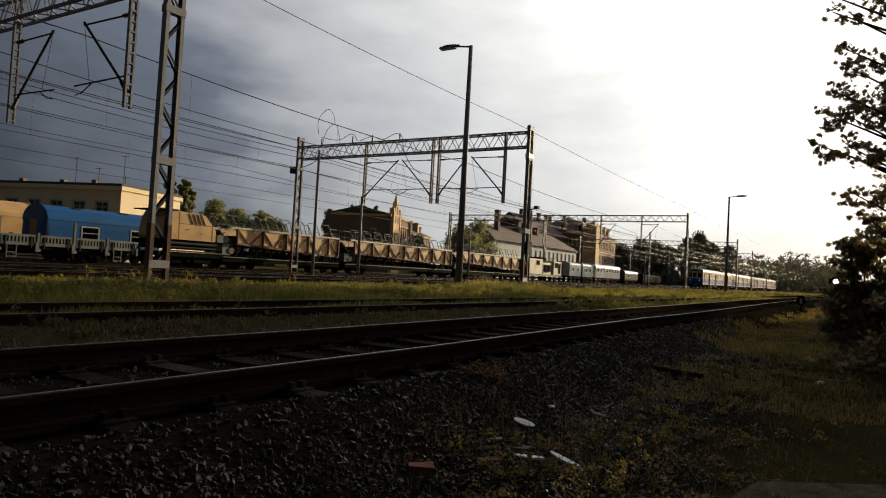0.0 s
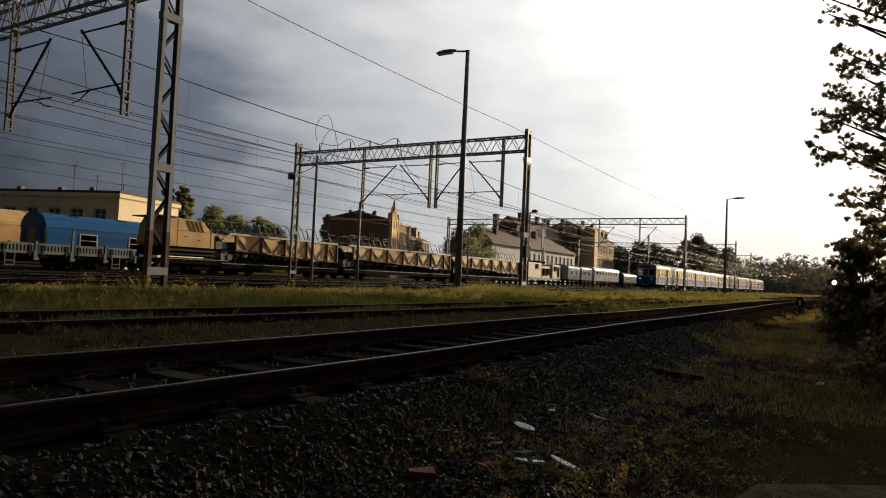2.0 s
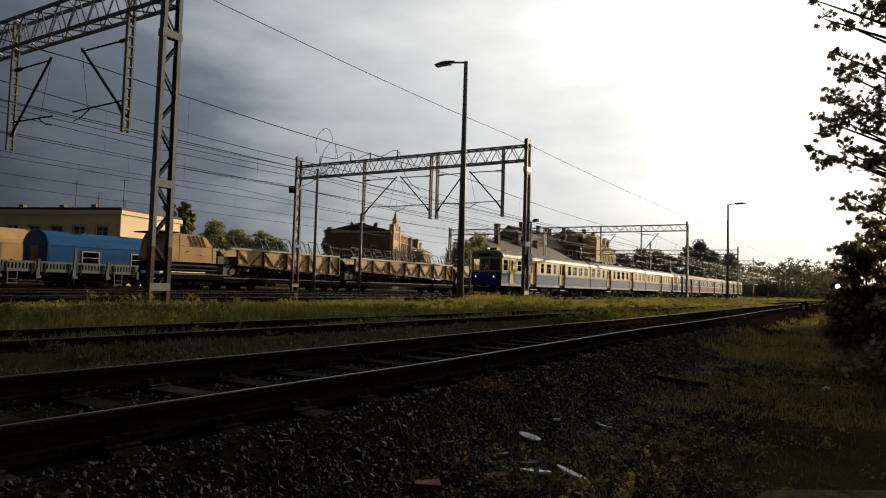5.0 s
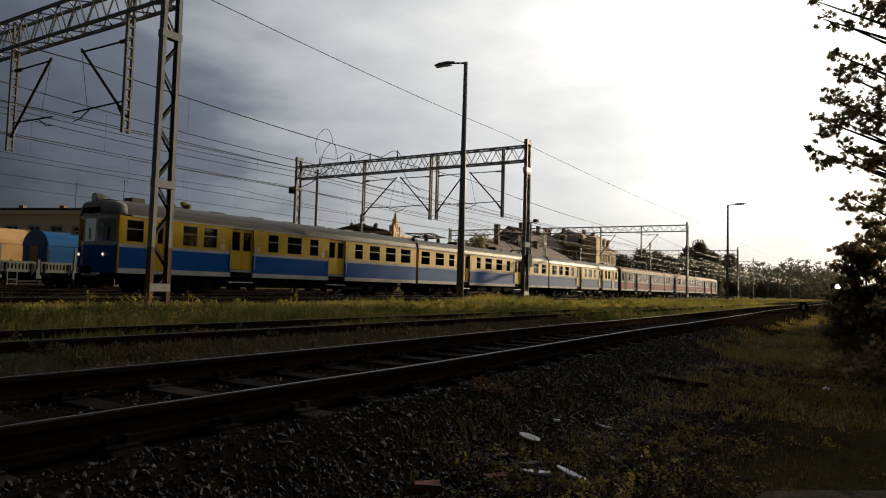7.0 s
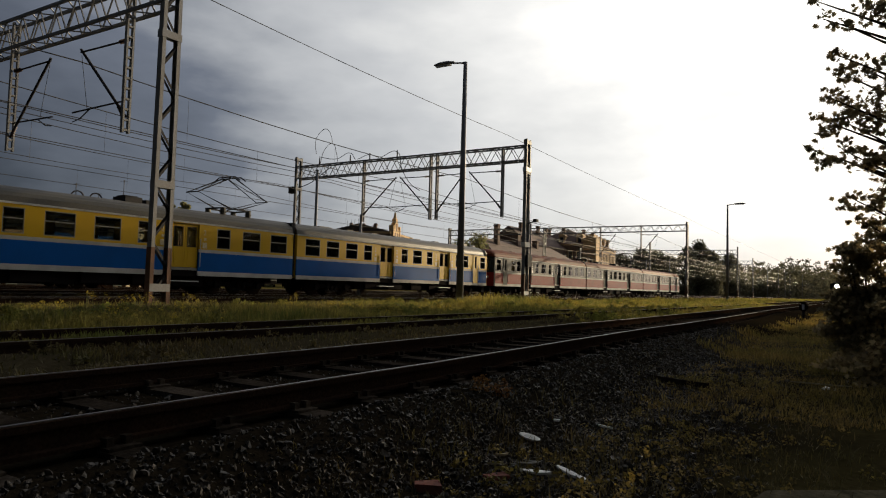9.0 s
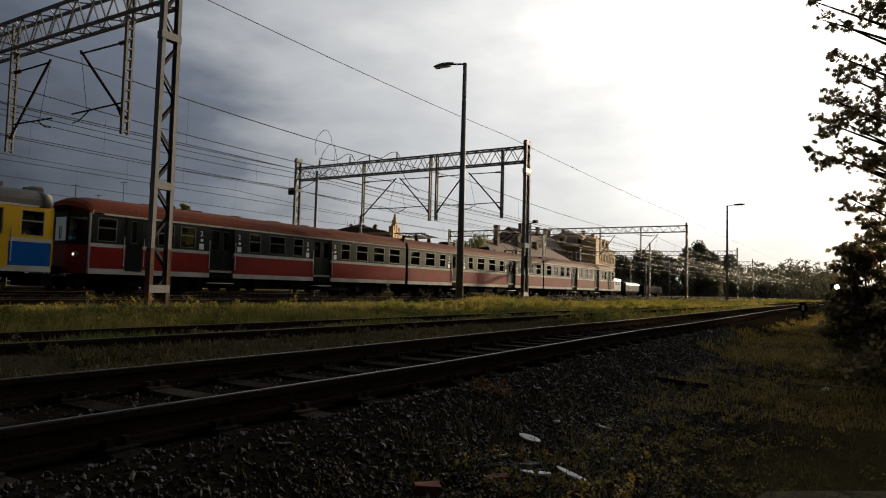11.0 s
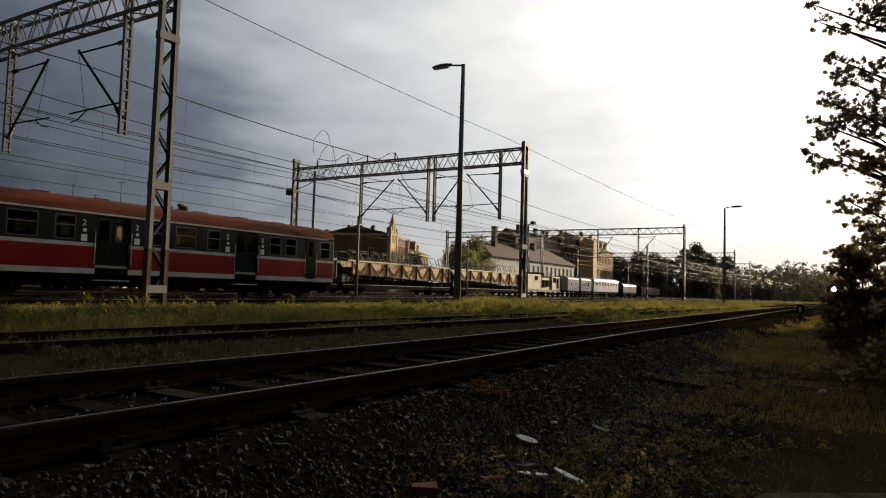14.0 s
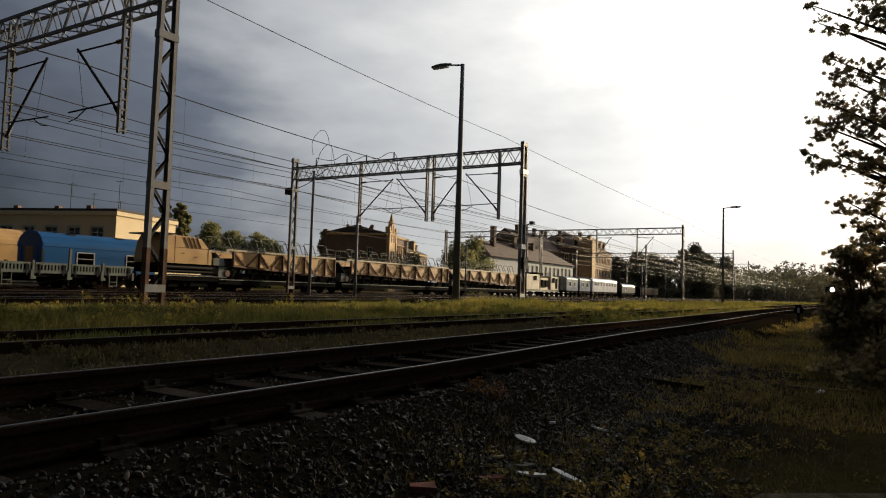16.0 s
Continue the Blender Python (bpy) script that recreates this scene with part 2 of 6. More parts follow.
M_DARKIN = material("dark_room", (0.02, 0.02, 0.022), 0.9, 0, 5, 0.1, 0)
M_FRAME = material("white_window_frame", (0.6, 0.58, 0.53), 0.6, 0, 20, 0.08, 0.02)
M_BARK = material("tree_bark", (0.05, 0.038, 0.027), 0.95, 0, 25, 0.4, 0.8, (0.03, 0.024, 0.017), 4, spec=0.03)
M_LEAF = material("green_leaves", (0.21, 0.195, 0.075), 0.6, 0, 3, 0.35, 0, (0.27, 0.195, 0.075), 1.2, through_light=0.7, island=0.4)
M_FARLEAF = material("far_green_leaves", (0.25, 0.255, 0.115), 0.8, 0, 1.2, 0.35, 0, (0.29, 0.26, 0.12), 0.4, through_light=0.55, island=0.4)
# leaves paled and greyed, distance haze mixed into their colour
M_WOODS = material("haze_painted_leaves", (0.155, 0.150, 0.095), 0.9, 0, 0.5, 0.3, 0, (0.19, 0.175, 0.115), 0.08, through_light=0.3, island=0.25)
M_MAPLE = material("maple_leaves", (0.20, 0.165, 0.085), 0.6, 0, 3, 0.35, 0, (0.27, 0.185, 0.085), 1.2, through_light=0.65, island=0.4)
M_GRASS = material("meadow_grass", (0.125, 0.135, 0.026), 0.7, 0, 1.8, 0.4, 0, (0.38, 0.28, 0.065), 0.45, through_light=0.6, island=0.4)
M_PATHGRASS = material("path_grass", (0.19, 0.15, 0.034), 0.8, 0, 2.5, 0.4, 0, (0.34, 0.22, 0.065), 0.8, through_light=0.35, island=0.5)
M_DRYGRASS = material("dry_weeds", (0.090, 0.078, 0.024), 0.8, 0, 2.5, 0.4, 0, (0.17, 0.115, 0.044), 0.8, through_light=0.35, island=0.4)
M_STRAW = material("dry_straw", (0.30, 0.25, 0.14), 0.8, 0, 5, 0.3, 0, (0.14, 0.11, 0.06), 2.0, island=0.7)
M_FLOWER = material("yellow_flowers", (0.62, 0.46, 0.03), 0.7, 0, 5, 0.2, 0, through_light=0.3)
M_PLASTIC = material("white_litter", (0.72, 0.72, 0.68), 0.5, 0, 20, 0.1, 0.05, (0.5, 0.5, 0.46), 8)
M_TERRACOTTA = material("broken_red_brick", (0.20, 0.055, 0.035), 0.95, 0, 30, 0.3, 0.4, (0.11, 0.04, 0.03), 8)
M_SIGNWHITE = material("white_sign_paint", (0.75, 0.75, 0.74), 0.5, 0, 20, 0.08, 0.02)
M_GLOW = glowing("lit_headlight", (1.0, 0.93, 0.78), 30.0)


# ---- building helpers ----
class Shape:
    """Vertices and faces of one mesh."""

    def __init__(self):
        self.v, self.f = [], []

    def add(self, verts, faces):
        n = len(self.v)
        self.v += [tuple(p) for p in verts]
        self.f += [tuple(i + n for i in face) for face in faces]
        return self

    def box(self, x0, x1, y0, y1, z0, z1):
        p = [(x0, y0, z0), (x1, y0, z0), (x1, y1, z0), (x0, y1, z0), (x0, y0, z1), (x1, y0, z1), (x1, y1, z1), (x0, y1, z1)]
        return self.add(p, ((3, 2, 1, 0), (4, 5, 6, 7), (0, 1, 5, 4), (1, 2, 6, 5), (2, 3, 7, 6), (3, 0, 4, 7)))

    def beam(self, p, q, w, h=None):
        p, q = Vector(p), Vector(q)
        d = (q - p).normalized()
        side = d.cross(Vector((0, 0, 1))) if abs(d.z) < 0.95 else d.cross(Vector((0, 1, 0)))
        side.normalize()
        up = side.cross(d)
        a, b = side * w / 2, up * (h or w) / 2
        pts = [p - a - b, p + a - b, p + a + b, p - a + b, q - a - b, q + a - b, q + a + b, q - a + b]
        return self.add(pts, ((3, 2, 1, 0), (4, 5, 6, 7), (0, 1, 5, 4), (1, 2, 6, 5), (2, 3, 7, 6), (3, 0, 4, 7)))

    def tube(self, p, q, r, r2=None, n=8):
        p, q = Vector(p), Vector(q)
        r2 = r if r2 is None else r2
        d = (q - p).normalized()
        s = d.cross(Vector((0, 0, 1))) if abs(d.z) < 0.95 else d.cross(Vector((0, 1, 0)))
        s.normalize()
        u = s.cross(d)
        ring = [(s * math.cos(2 * math.pi * k / n) + u * math.sin(2 * math.pi * k / n)) for k in range(n)]
        pts = [p + c * r for c in ring] + [q + c * r2 for c in ring]
        faces = [(k, (k + 1) % n, n + (k + 1) % n, n + k) for k in range(n)]
        return self.add(pts, faces + [tuple(reversed(range(n))), tuple(range(n, 2 * n))])

    def loft(self, rings, closed=True, caps=True):
        n = len(rings[0])
        pts = [p for r in rings for p in r]
        faces = []
        for i in range(len(rings) - 1):
            for k in range(n if closed else n - 1):
                k2 = (k + 1) % n
                faces.append((i * n + k, i * n + k2, (i + 1) * n + k2, (i + 1) * n + k))
        if caps:
            faces += [tuple(reversed(range(n))), tuple(range((len(rings) - 1) * n, len(rings) * n))]
        return self.add(pts, faces)

    def path(self, pts, r, n=6):
        """One bent tube through the points."""
        pts = [Vector(p) for p in pts]
        rings = []
        for i, p in enumerate(pts):
            d = (pts[min(i + 1, len(pts) - 1)] - pts[max(i - 1, 0)]).normalized()
            s = d.cross(Vector((0, 0, 1))) if abs(d.z) < 0.95 else d.cross(Vector((0, 1, 0)))
            s.normalize()
            u = s.cross(d)
            rings.append([p + (s * math.cos(2 * math.pi * k / n) + u * math.sin(2 * math.pi * k / n)) * r for k in range(n)])
        return self.loft(rings)

    def plate(self, xs, zs, y0, y1, holes):
        """A wall in the xz plane from y0 to y1 with openings (x0, x1, z0, z1)."""
        xs = sorted(set(xs) | {v for h in holes for v in h[:2]})
        zs = sorted(set(zs) | {v for h in holes for v in h[2:]})
        nx, nz = len(xs), len(zs)
        full = {(i, j) for i in range(nx - 1) for j in range(nz - 1)
                if not any(h[0] <= (xs[i] + xs[i + 1]) / 2 <= h[1] and h[2] <= (zs[j] + zs[j + 1]) / 2 <= h[3] for h in holes)}
        at = lambda i, j, k: (i * nz + j) * 2 + k
        verts = [(x, y, z) for x in xs for z in zs for y in (y0, y1)]
        faces = []
        for i, j in full:
            faces.append((at(i, j, 0), at(i + 1, j, 0), at(i + 1, j + 1, 0), at(i, j + 1, 0)))
            faces.append((at(i, j, 1), at(i, j + 1, 1), at(i + 1, j + 1, 1), at(i + 1, j, 1)))
            for (di, dj), (a, b) in (((-1, 0), ((i, j), (i, j + 1))), ((1, 0), ((i + 1, j + 1), (i + 1, j))), ((0, -1), ((i + 1, j), (i, j))), ((0, 1), ((i, j + 1), (i + 1, j + 1)))):
                if (i + di, j + dj) not in full:
                    faces.append((at(*a, 0), at(*b, 0), at(*b, 1), at(*a, 1)))
        return self.add(verts, faces)

    def mesh(self, name, mat, smooth=False):
        me = bpy.data.meshes.new(name)
        me.from_pydata(self.v, [], self.f)
        me.materials.append(mat)
        if smooth:
            me.polygons.foreach_set("use_smooth", [True] * len(me.polygons))
        me.update()
        return me


def thing(name, m, label, category, group="", kind=""):
    ob = new(name)
    ob.empty_display_size = 0.3
    ob.matrix_world = m
    return tagged(ob, label, category, group, kind)


def part(name, shape, mat, parent, label="", smooth=False, kind="", at=None):
    """One mesh under a thing or a part; shape: a Shape, or a mesh to share."""
    me = shape if isinstance(shape, bpy.types.Mesh) else shape.mesh(name, mat, smooth)
    ob = new(name, me)
    ob.parent = parent
    if at is not None:
        ob.matrix_local = at
    return tagged(ob, label, kind=kind)


def single(name, shape, mat, m, label, category, group="", kind="", smooth=False):
    me = shape if isinstance(shape, bpy.types.Mesh) else shape.mesh(name, mat, smooth)
    ob = new(name, me)
    ob.matrix_world = m
    return tagged(ob, label, category, group, kind)


def fast_mesh(name, verts, faces, mat):
    me = bpy.data.meshes.new(name)
    me.from_pydata(verts.tolist(), [], faces.tolist())
    me.materials.append(mat)
    me.update()
    return me


# ---- ground ----
T1, T2, T3, T4, T5, T6 = 3.85, 8.35, 21.6, 27.14, 38.1, 43.5
BEND_X = (-30, 0, 5, 9, 12.5, 15.5, 20, 28, 36, 62, 150, 420)
BEND_Y = (3.85, 3.9, 3.9, 4.02, 4.11, 4.05, 4.1, 4.22, 4.36, 4.3, 3.7, 3.5)


def bend(x):
    """How far the nearest, badly aligned track has moved from its straight line."""
    return float(np.interp(x, BEND_X, BEND_Y)) - T1


def ease(a, b, t):
    t = min(1.0, max(0.0, t))
    return a + (b - a) * t * t * (3 - 2 * t)


def ground_height(x, y):
    yy = y - bend(x)
    if yy < 1.7:
        z = -0.46
    elif yy < 2.7:
        z = ease(-0.46, -0.15, (yy - 1.7) / 1.0)
    elif yy < 2.95:
        z = ease(-0.15, -0.2, (yy - 2.7) / 0.25)
    elif yy < 5.4:
        z = -0.2
    elif yy < 6.4:
        z = ease(-0.2, -0.30, yy - 5.4)
    elif yy < 7.2:
        z = ease(-0.30, -0.17, (yy - 6.4) / 0.8)
    elif yy < 20.0:
        z = -0.17
    else:
        z = -0.2
    if x < 60 and y < 20:
        k = 0.035 if yy < 2.4 else 0.012
        z += k * noise.noise(Vector((x * 1.3, y * 1.3, 0))) + 0.4 * k * noise.noise(Vector((x * 5, y * 5, 3)))
    return z


def build_ground():
    xs = np.concatenate([-np.geomspace(3000, 12, 14), np.arange(-10, -1, 0.6), np.arange(-1, 12, 0.12), np.arange(12, 30, 0.5), np.arange(30, 80, 2.0), np.geomspace(80, 4200, 24)])
    ys = np.concatenate([-np.geomspace(3000, 8, 14), np.arange(-6, -1, 0.5), np.arange(-1, 7.5, 0.12), np.arange(7.5, 24, 0.5), np.geomspace(24, 4000, 30)])
    s = Shape()
    s.v = [(x, y, ground_height(x, y)) for x in xs for y in ys]
    n = len(ys)
    s.f = [(i * n + j, (i + 1) * n + j, (i + 1) * n + j + 1, i * n + j + 1) for i in range(len(xs) - 1) for j in range(n - 1)]
    return single("ground", s, M_GROUND, Matrix(), "gravel and rough grass of a railway yard, shade painted into the near part", "ground", kind="structure", smooth=True)


ground = build_ground()


# ---- tracks ----
def rail_shapes(a, b, shine, curve=None):
    """Foot, web and head of a rail from a to b, along a curve where there is one."""
    foot, head = Shape(), Shape()
    xs = [a, b] if curve is None else [x for x in np.concatenate([np.arange(a, 62, 1.0), np.geomspace(62, b, 12)])]
    shift = curve or (lambda x: 0.0)
    bar = lambda shape, w, z0, z1: shape.loft([[(x, shift(x) - w, z0), (x, shift(x) + w, z0), (x, shift(x) + w, z1), (x, shift(x) - w, z1)] for x in xs])
    for w, z0, z1 in ((0.065, -0.15, -0.128), (0.012, -0.13, -0.035), (0.034, -0.04, -0.006)):
        bar(foot, w, z0, z1)
    bar(head, shine, -0.006, 0.0)
    return foot, head


def track(y, a, b, turn=0.0, sleepers=True, drop=0.0, label="railway track with rusty rails and worn sleepers", near=None, curve=None):
    t = thing("track", pose(0, y, -drop, 0, 0, math.degrees(math.atan(turn))), label, "track", "tracks of the yard", "structure")
    foot, head = rail_shapes(a, b, 0.011 if y < 10 else 0.033, curve)
    fm, hm = foot.mesh("rail", M_RAIL), head.mesh("rail_head", M_POLISHED if 20 < y < 30 else M_RAILTOP)
    for side in (-0.7525, 0.7525):
        r = part("rail", fm, None, t, at=pose(0, side, 0))
        part("rail_head", hm, None, r, "polished running surface")
    if sleepers:
        s = Shape()
        s.add([(-0.12, -1.28, -0.32), (0.12, -1.28, -0.32), (0.12, 1.28, -0.32), (-0.12, 1.28, -0.32), (-0.10, -1.26, -0.165), (0.10, -1.26, -0.165), (0.10, 1.26, -0.165), (-0.10, 1.26, -0.165)],
              ((3, 2, 1, 0), (4, 5, 6, 7), (0, 1, 5, 4), (1, 2, 6, 5), (2, 3, 7, 6), (3, 0, 4, 7)))
        for side in (-0.7525, 0.7525):
            s.box(-0.09, 0.09, side - 0.17, side + 0.17, -0.165, -0.15)
            for dx in (-0.05, 0.05):
                s.box(dx - 0.02, dx + 0.02, side - 0.12, side - 0.07, -0.15, -0.11).box(dx - 0.02, dx + 0.02, side + 0.07, side + 0.12, -0.15, -0.11)
        sm = s.mesh("sleeper", M_SLEEPER)
        rnd = random.Random(int(y * 10))
        x = near[0]
        while x < near[1]:
            part("sleeper", sm, None, t, at=pose(x, (curve(x) if curve else 0.0) + rnd.uniform(-0.04, 0.04), rnd.uniform(-0.012, 0.004), 0, 0, rnd.uniform(-1.5, 1.5)))
            x += 0.64 + rnd.uniform(-0.02, 0.02)
    return t


track(T1, -30, 420, near=(-5.6, 60), curve=bend, label="nearest siding with bright-edged rusty rails on old sleepers")
track(T2, -30, 140, 0.0, near=(-2, 60), drop=0.045, label="disused siding sunk in weeds and grass")
track(T3, -80, 420, near=(2, 60), label="main track with worn rails on ballast")
track(T4, -150, 420, near=(2, 60), label="main track with worn rails on ballast")
for y in (32.6, T5, T6, 49.0):
    track(y, -80, 420, sleepers=False)


# ---- overhead line: lattice masts, portal beams, hangers, arms and wires ----
def lattice_mast(x, y, h, base=-0.2, wide=0.66, top=0.56, label="tall grey steel lattice catenary mast", plates=True):
    t = thing("catenary_mast", pose(x, y, 0), label, "mast", "catenary masts")
    for s in (-1, 1):
        leg = Shape()
        a, b = Vector((s * wide / 2, 0, base)), Vector((s * top / 2, 0, h))
        # a rolled channel: web and two flanges
        leg.beam(a, b, 0.02, 0.20)
        for dy in (-0.09, 0.09):
            leg.beam(a + Vector((-s * 0.05, dy, 0)), b + Vector((-s * 0.05, dy, 0)), 0.11, 0.018)
        part("leg", leg, M_GALV, t)
        if plates:
            k = (1.55 - base) / (h - base)
            boot = Shape().beam(a + Vector((s * 0.004, 0, 0)), a.lerp(b, k) + Vector((s * 0.004, 0, 0)), 0.022, 0.212)
            for dy in (-0.0905, 0.0905):
                boot.beam(a + Vector((-s * 0.05, dy, 0)), a.lerp(b, k) + Vector((-s * 0.05, dy, 0)), 0.116, 0.026)
            part("leg_foot", boot, M_RUST, t, "rusted brown foot of the leg")
    n = max(5, int((h - base) / 0.85))
    at = lambda k, s: Vector((s * (wide + (top - wide) * k / n) / 2, 0, base + 0.3 + (h - base - 0.5) * k / n))
    for k in range(n):
        s = 1 if k % 2 else -1
        part("lattice_bar", Shape().beam(at(k, s) + Vector((0, 0.07, 0)), at(k + 1, -s) + Vector((0, 0.07, 0)), 0.012, 0.07), M_DARKSTEEL, t)
        part("lattice_bar", Shape().beam(at(k, s) - Vector((0, 0.07, 0)), at(k + 1, -s) - Vector((0, 0.07, 0)), 0.012, 0.07), M_DARKSTEEL, t)
    if plates:
        for z in (0.3, 3.25, 7.6, h - 0.3):
            part("tie_plate", Shape().box(-wide / 2, wide / 2, -0.11, 0.11, z, z + 0.22), M_GALV, t)
    part("footing", Shape().box(-0.55, 0.55, -0.4, 0.4, base - 0.5, base + 0.12), M_CONCRETE, t, "concrete footing")
    return t


def portal_beam(x, y0, y1, z0, z1, wide=0.55, bays=None, label="grey lattice portal beam carried across the tracks"):
    t = thing("portal_beam", pose(x, 0, 0), label, "gantry", "portal beams")
    for sx in (-wide / 2, wide / 2):
        for z in (z0, z1):
            part("chord", Shape().beam((sx, y0, z), (sx, y1, z), 0.09, 0.09), M_GALV, t)
    n = bays or int((y1 - y0) / 0.55)
    for sx in (-wide / 2, wide / 2):
        web = Shape()
        for k in range(n):
            a, b = y0 + (y1 - y0) * k / n, y0 + (y1 - y0) * (k + 1) / n
            web.beam((sx, a, z0 if k % 2 else z1), (sx, b, z1 if k % 2 else z0), 0.036, 0.036)
        part("web", web, M_GALV, t)
    lace = Shape()
    for z in (z0, z1):
        for k in range(n):
            a, b = y0 + (y1 - y0) * k / n, y0 + (y1 - y0) * (k + 1) / n
            s = 1 if k % 2 else -1
            lace.beam((-s * wide / 2, a, z), (s * wide / 2, b, z), 0.035, 0.035)
    part("lacing", lace, M_GALV, t)
    return t


def hanger(x, y, z0, z1):
    t = thing("hanger_post", pose(x, y, 0), "grey laddered steel hanger under the portal beam", "hanger", "hanger posts")
    for s in (-0.10, 0.10):
        part("side_bar", Shape().box(s - 0.03, s + 0.03, -0.06, 0.06, z0, z1), M_GALV, t)
    z = z0 + 0.05
    while z < z1 - 0.1:
        part("rung", Shape().box(-0.07, 0.07, -0.055, 0.055, z, z + 0.06), M_GALV, t)
        z += 0.32
    return t


def arm(x, y, tip, zt=7.9, zl=5.55, zr=6.05):
    """A bracket from a hanger at y to the wire at tip."""
    t = thing("cantilever_arm", pose(x, y, 0), "dark steel cantilever bracket with brown insulators", "cantilever", "cantilever arms")
    d = tip - y
    s = 1 if d > 0 else -1
    part("stay_tube", Shape().tube((0, 0.0, zl), (0, d, zt + 0.15), 0.045), M_DARKSTEEL, t)
    part("top_tube", Shape().tube((0, s * 0.5, zt + 0.04), (0, d, zt + 0.06), 0.03), M_DARKSTEEL, t)
    part("registration_tube", Shape().tube((0, s * 0.12, zr), (0, d * 1.12, zr - 0.05), 0.028), M_DARKSTEEL, t)
    part("steady_arm", Shape().tube((0, d * 0.75, zr - 0.05), (0.0, d * 0.95, zr - 0.3), 0.02).tube((0, d * 0.95, zr - 0.3), (0, d * 1.1, zr - 0.36), 0.016), M_DARKSTEEL, t)
    part("dropper", Shape().tube((0, d * 0.98, zt - 0.05), (0, d * 0.8, zr - 0.02), 0.009, n=5), M_WIRE, t)
    for a, b in (((0, s * 0.02, zt + 0.03), (0, s * 0.55, zt + 0.04)), ((0, s * 0.1, zl + 0.02), (0, d * 0.16, zl + 0.42))):
        ins = Shape()
        a, b = Vector(a), Vector(b)
        ins.tube(a, b, 0.035)
        for k in range(5):
            c = a.lerp(b, 0.2 + 0.15 * k)
            ins.tube(c, a.lerp(b, 0.26 + 0.15 * k), 0.075, 0.05)
        part("insulator", ins, M_INSUL, t)
    return t


def portal(x, near, far, z0=8.45, z1=9.35, top=9.75, hangers=(), arms=(), far_top=None):
    mast = lattice_mast(x, near, top)
    if 30 < x < 40:
        for z in (7.75, 3.2):
            part("white_band", Shape().box(-0.36, 0.36, -0.125, 0.125, z, z + 0.28), M_SIGNWHITE, mast, "white painted band")
        part("cable_box", Shape().box(-0.3, 0.3, -0.3, -0.12, 2.0, 2.7), M_DARKSTEEL, mast)
        part("floodlight", Shape().tube((0, -0.1, 4.6), (0, -0.55, 4.75), 0.03).box(-0.14, 0.14, -0.75, -0.5, 4.68, 4.86), M_DARKSTEEL, mast)
    lattice_mast(x, far, far_top or top)
    portal_beam(x, near, far, z0, z1)
    for y in hangers:
        hanger(x, y, 5.05, z1)
    for y, tip in arms:
        arm(x, y, tip)


portal(12.2, 17.05, 36.0, z0=8.68, z1=9.7, top=10.2, hangers=(19.0, 25.8, 30.5), arms=((19.0, 21.6), (25.8, 23.4), (30.5, 32.8)))
portal(37.4, 17.25, 36.1, hangers=(18.9, 23.7, 24.2, 29.8), arms=((18.9, 21.3), (23.7, 21.6), (24.2, 26.7), (29.8, 27.0)), far_top=10.1)
portal(86.0, 18.1, 52.0, z0=8.3, z1=9.05, top=9.4, hangers=(23.7, 29.0, 37.0), arms=((23.7, 21.6), (29.0, 27.0)))
portal(141.0, 20.3, 52.0, z0=8.4, z1=9.3, top=9.9)
portal(186.0, 23.2, 54.0, z0=8.4, z1=9.3, top=10.0)
for x, y in ((235.0, 22.0), (300.0, 24.0), (120.0, 31.5), (97.0, 41.5)):
    lattice_mast(x, y, 9.5, label="distant grey catenary mast")


def wire_run(y, contact, messenger, spans, label="overhead contact wire with droppers", sag=0.6):
    t = thing("catenary_wire", pose(0, y, 0), label, "overhead wire", "overhead wires")
    for a, b in zip(spans, spans[1:]):
        n = 12
        dip = sag * min(1.0, (b - a) / 55.0)
        pts = [(a + (b - a) * k / n, 0.0, messenger - dip * 4 * (k / n) * (1 - k / n)) for k in range(n + 1)]
        for p in pts[2:-1:4]:
            part("dropper", Shape().tube(p, (p[0], 0, contact), 0.006, n=4), M_WIRE, t)
        part("contact_wire", Shape().path([(a, 0, contact), (b, 0, contact)], 0.016), M_WIRE, t)
        part("messenger_wire", Shape().path(pts, 0.02), M_WIRE, t)


SPANS = (-62, 12.2, 37.4, 86, 141, 186, 235, 300, 380)
for y, c, m in ((21.6, 5.8, 7.65), (26.9, 5.9, 7.75), (32.8, 5.9, 8.0), (38.1, 5.9, 8.2), (43.5, 5.9, 8.2)):
    wire_run(y, c, m, SPANS)


def feeder(y, z, r=0.016, sag=0.15, label="high feeder wire strung along the tracks"):
    pts = []
    for p, q in zip(SPANS, SPANS[1:]):
        n = 8
        pts += [(p + (q - p) * k / n, y, z - sag * 4 * (k / n) * (1 - k / n)) for k in range(n)]
    single("feeder_wire", Shape().path(pts, r), M_WIRE, Matrix(), label, "overhead wire", "feeder wires")


for y, z, r in ((18.7, 10.2, 0.014), (36.1, 9.28, 0.024), (36.2, 9.02, 0.022), (36.15, 7.7, 0.018)):
    feeder(y, z, r)


# cables looped over the far end of the second portal
def cable(name, pts, r, label):
    cu = bpy.data.curves.new(name, "CURVE")
    cu.dimensions, cu.bevel_depth, cu.bevel_resolution, cu.resolution_u = "3D", r, 2, 8
    sp = cu.splines.new("BEZIER")
    sp.bezier_points.add(len(pts) - 1)
    for b, p in zip(sp.bezier_points, pts):
        b.co = p
        b.handle_left_type = b.handle_right_type = "AUTO"
    cu.materials.append(M_DARKSTEEL)
    return tagged(new(name, cu), label, "cable", "looped cables")


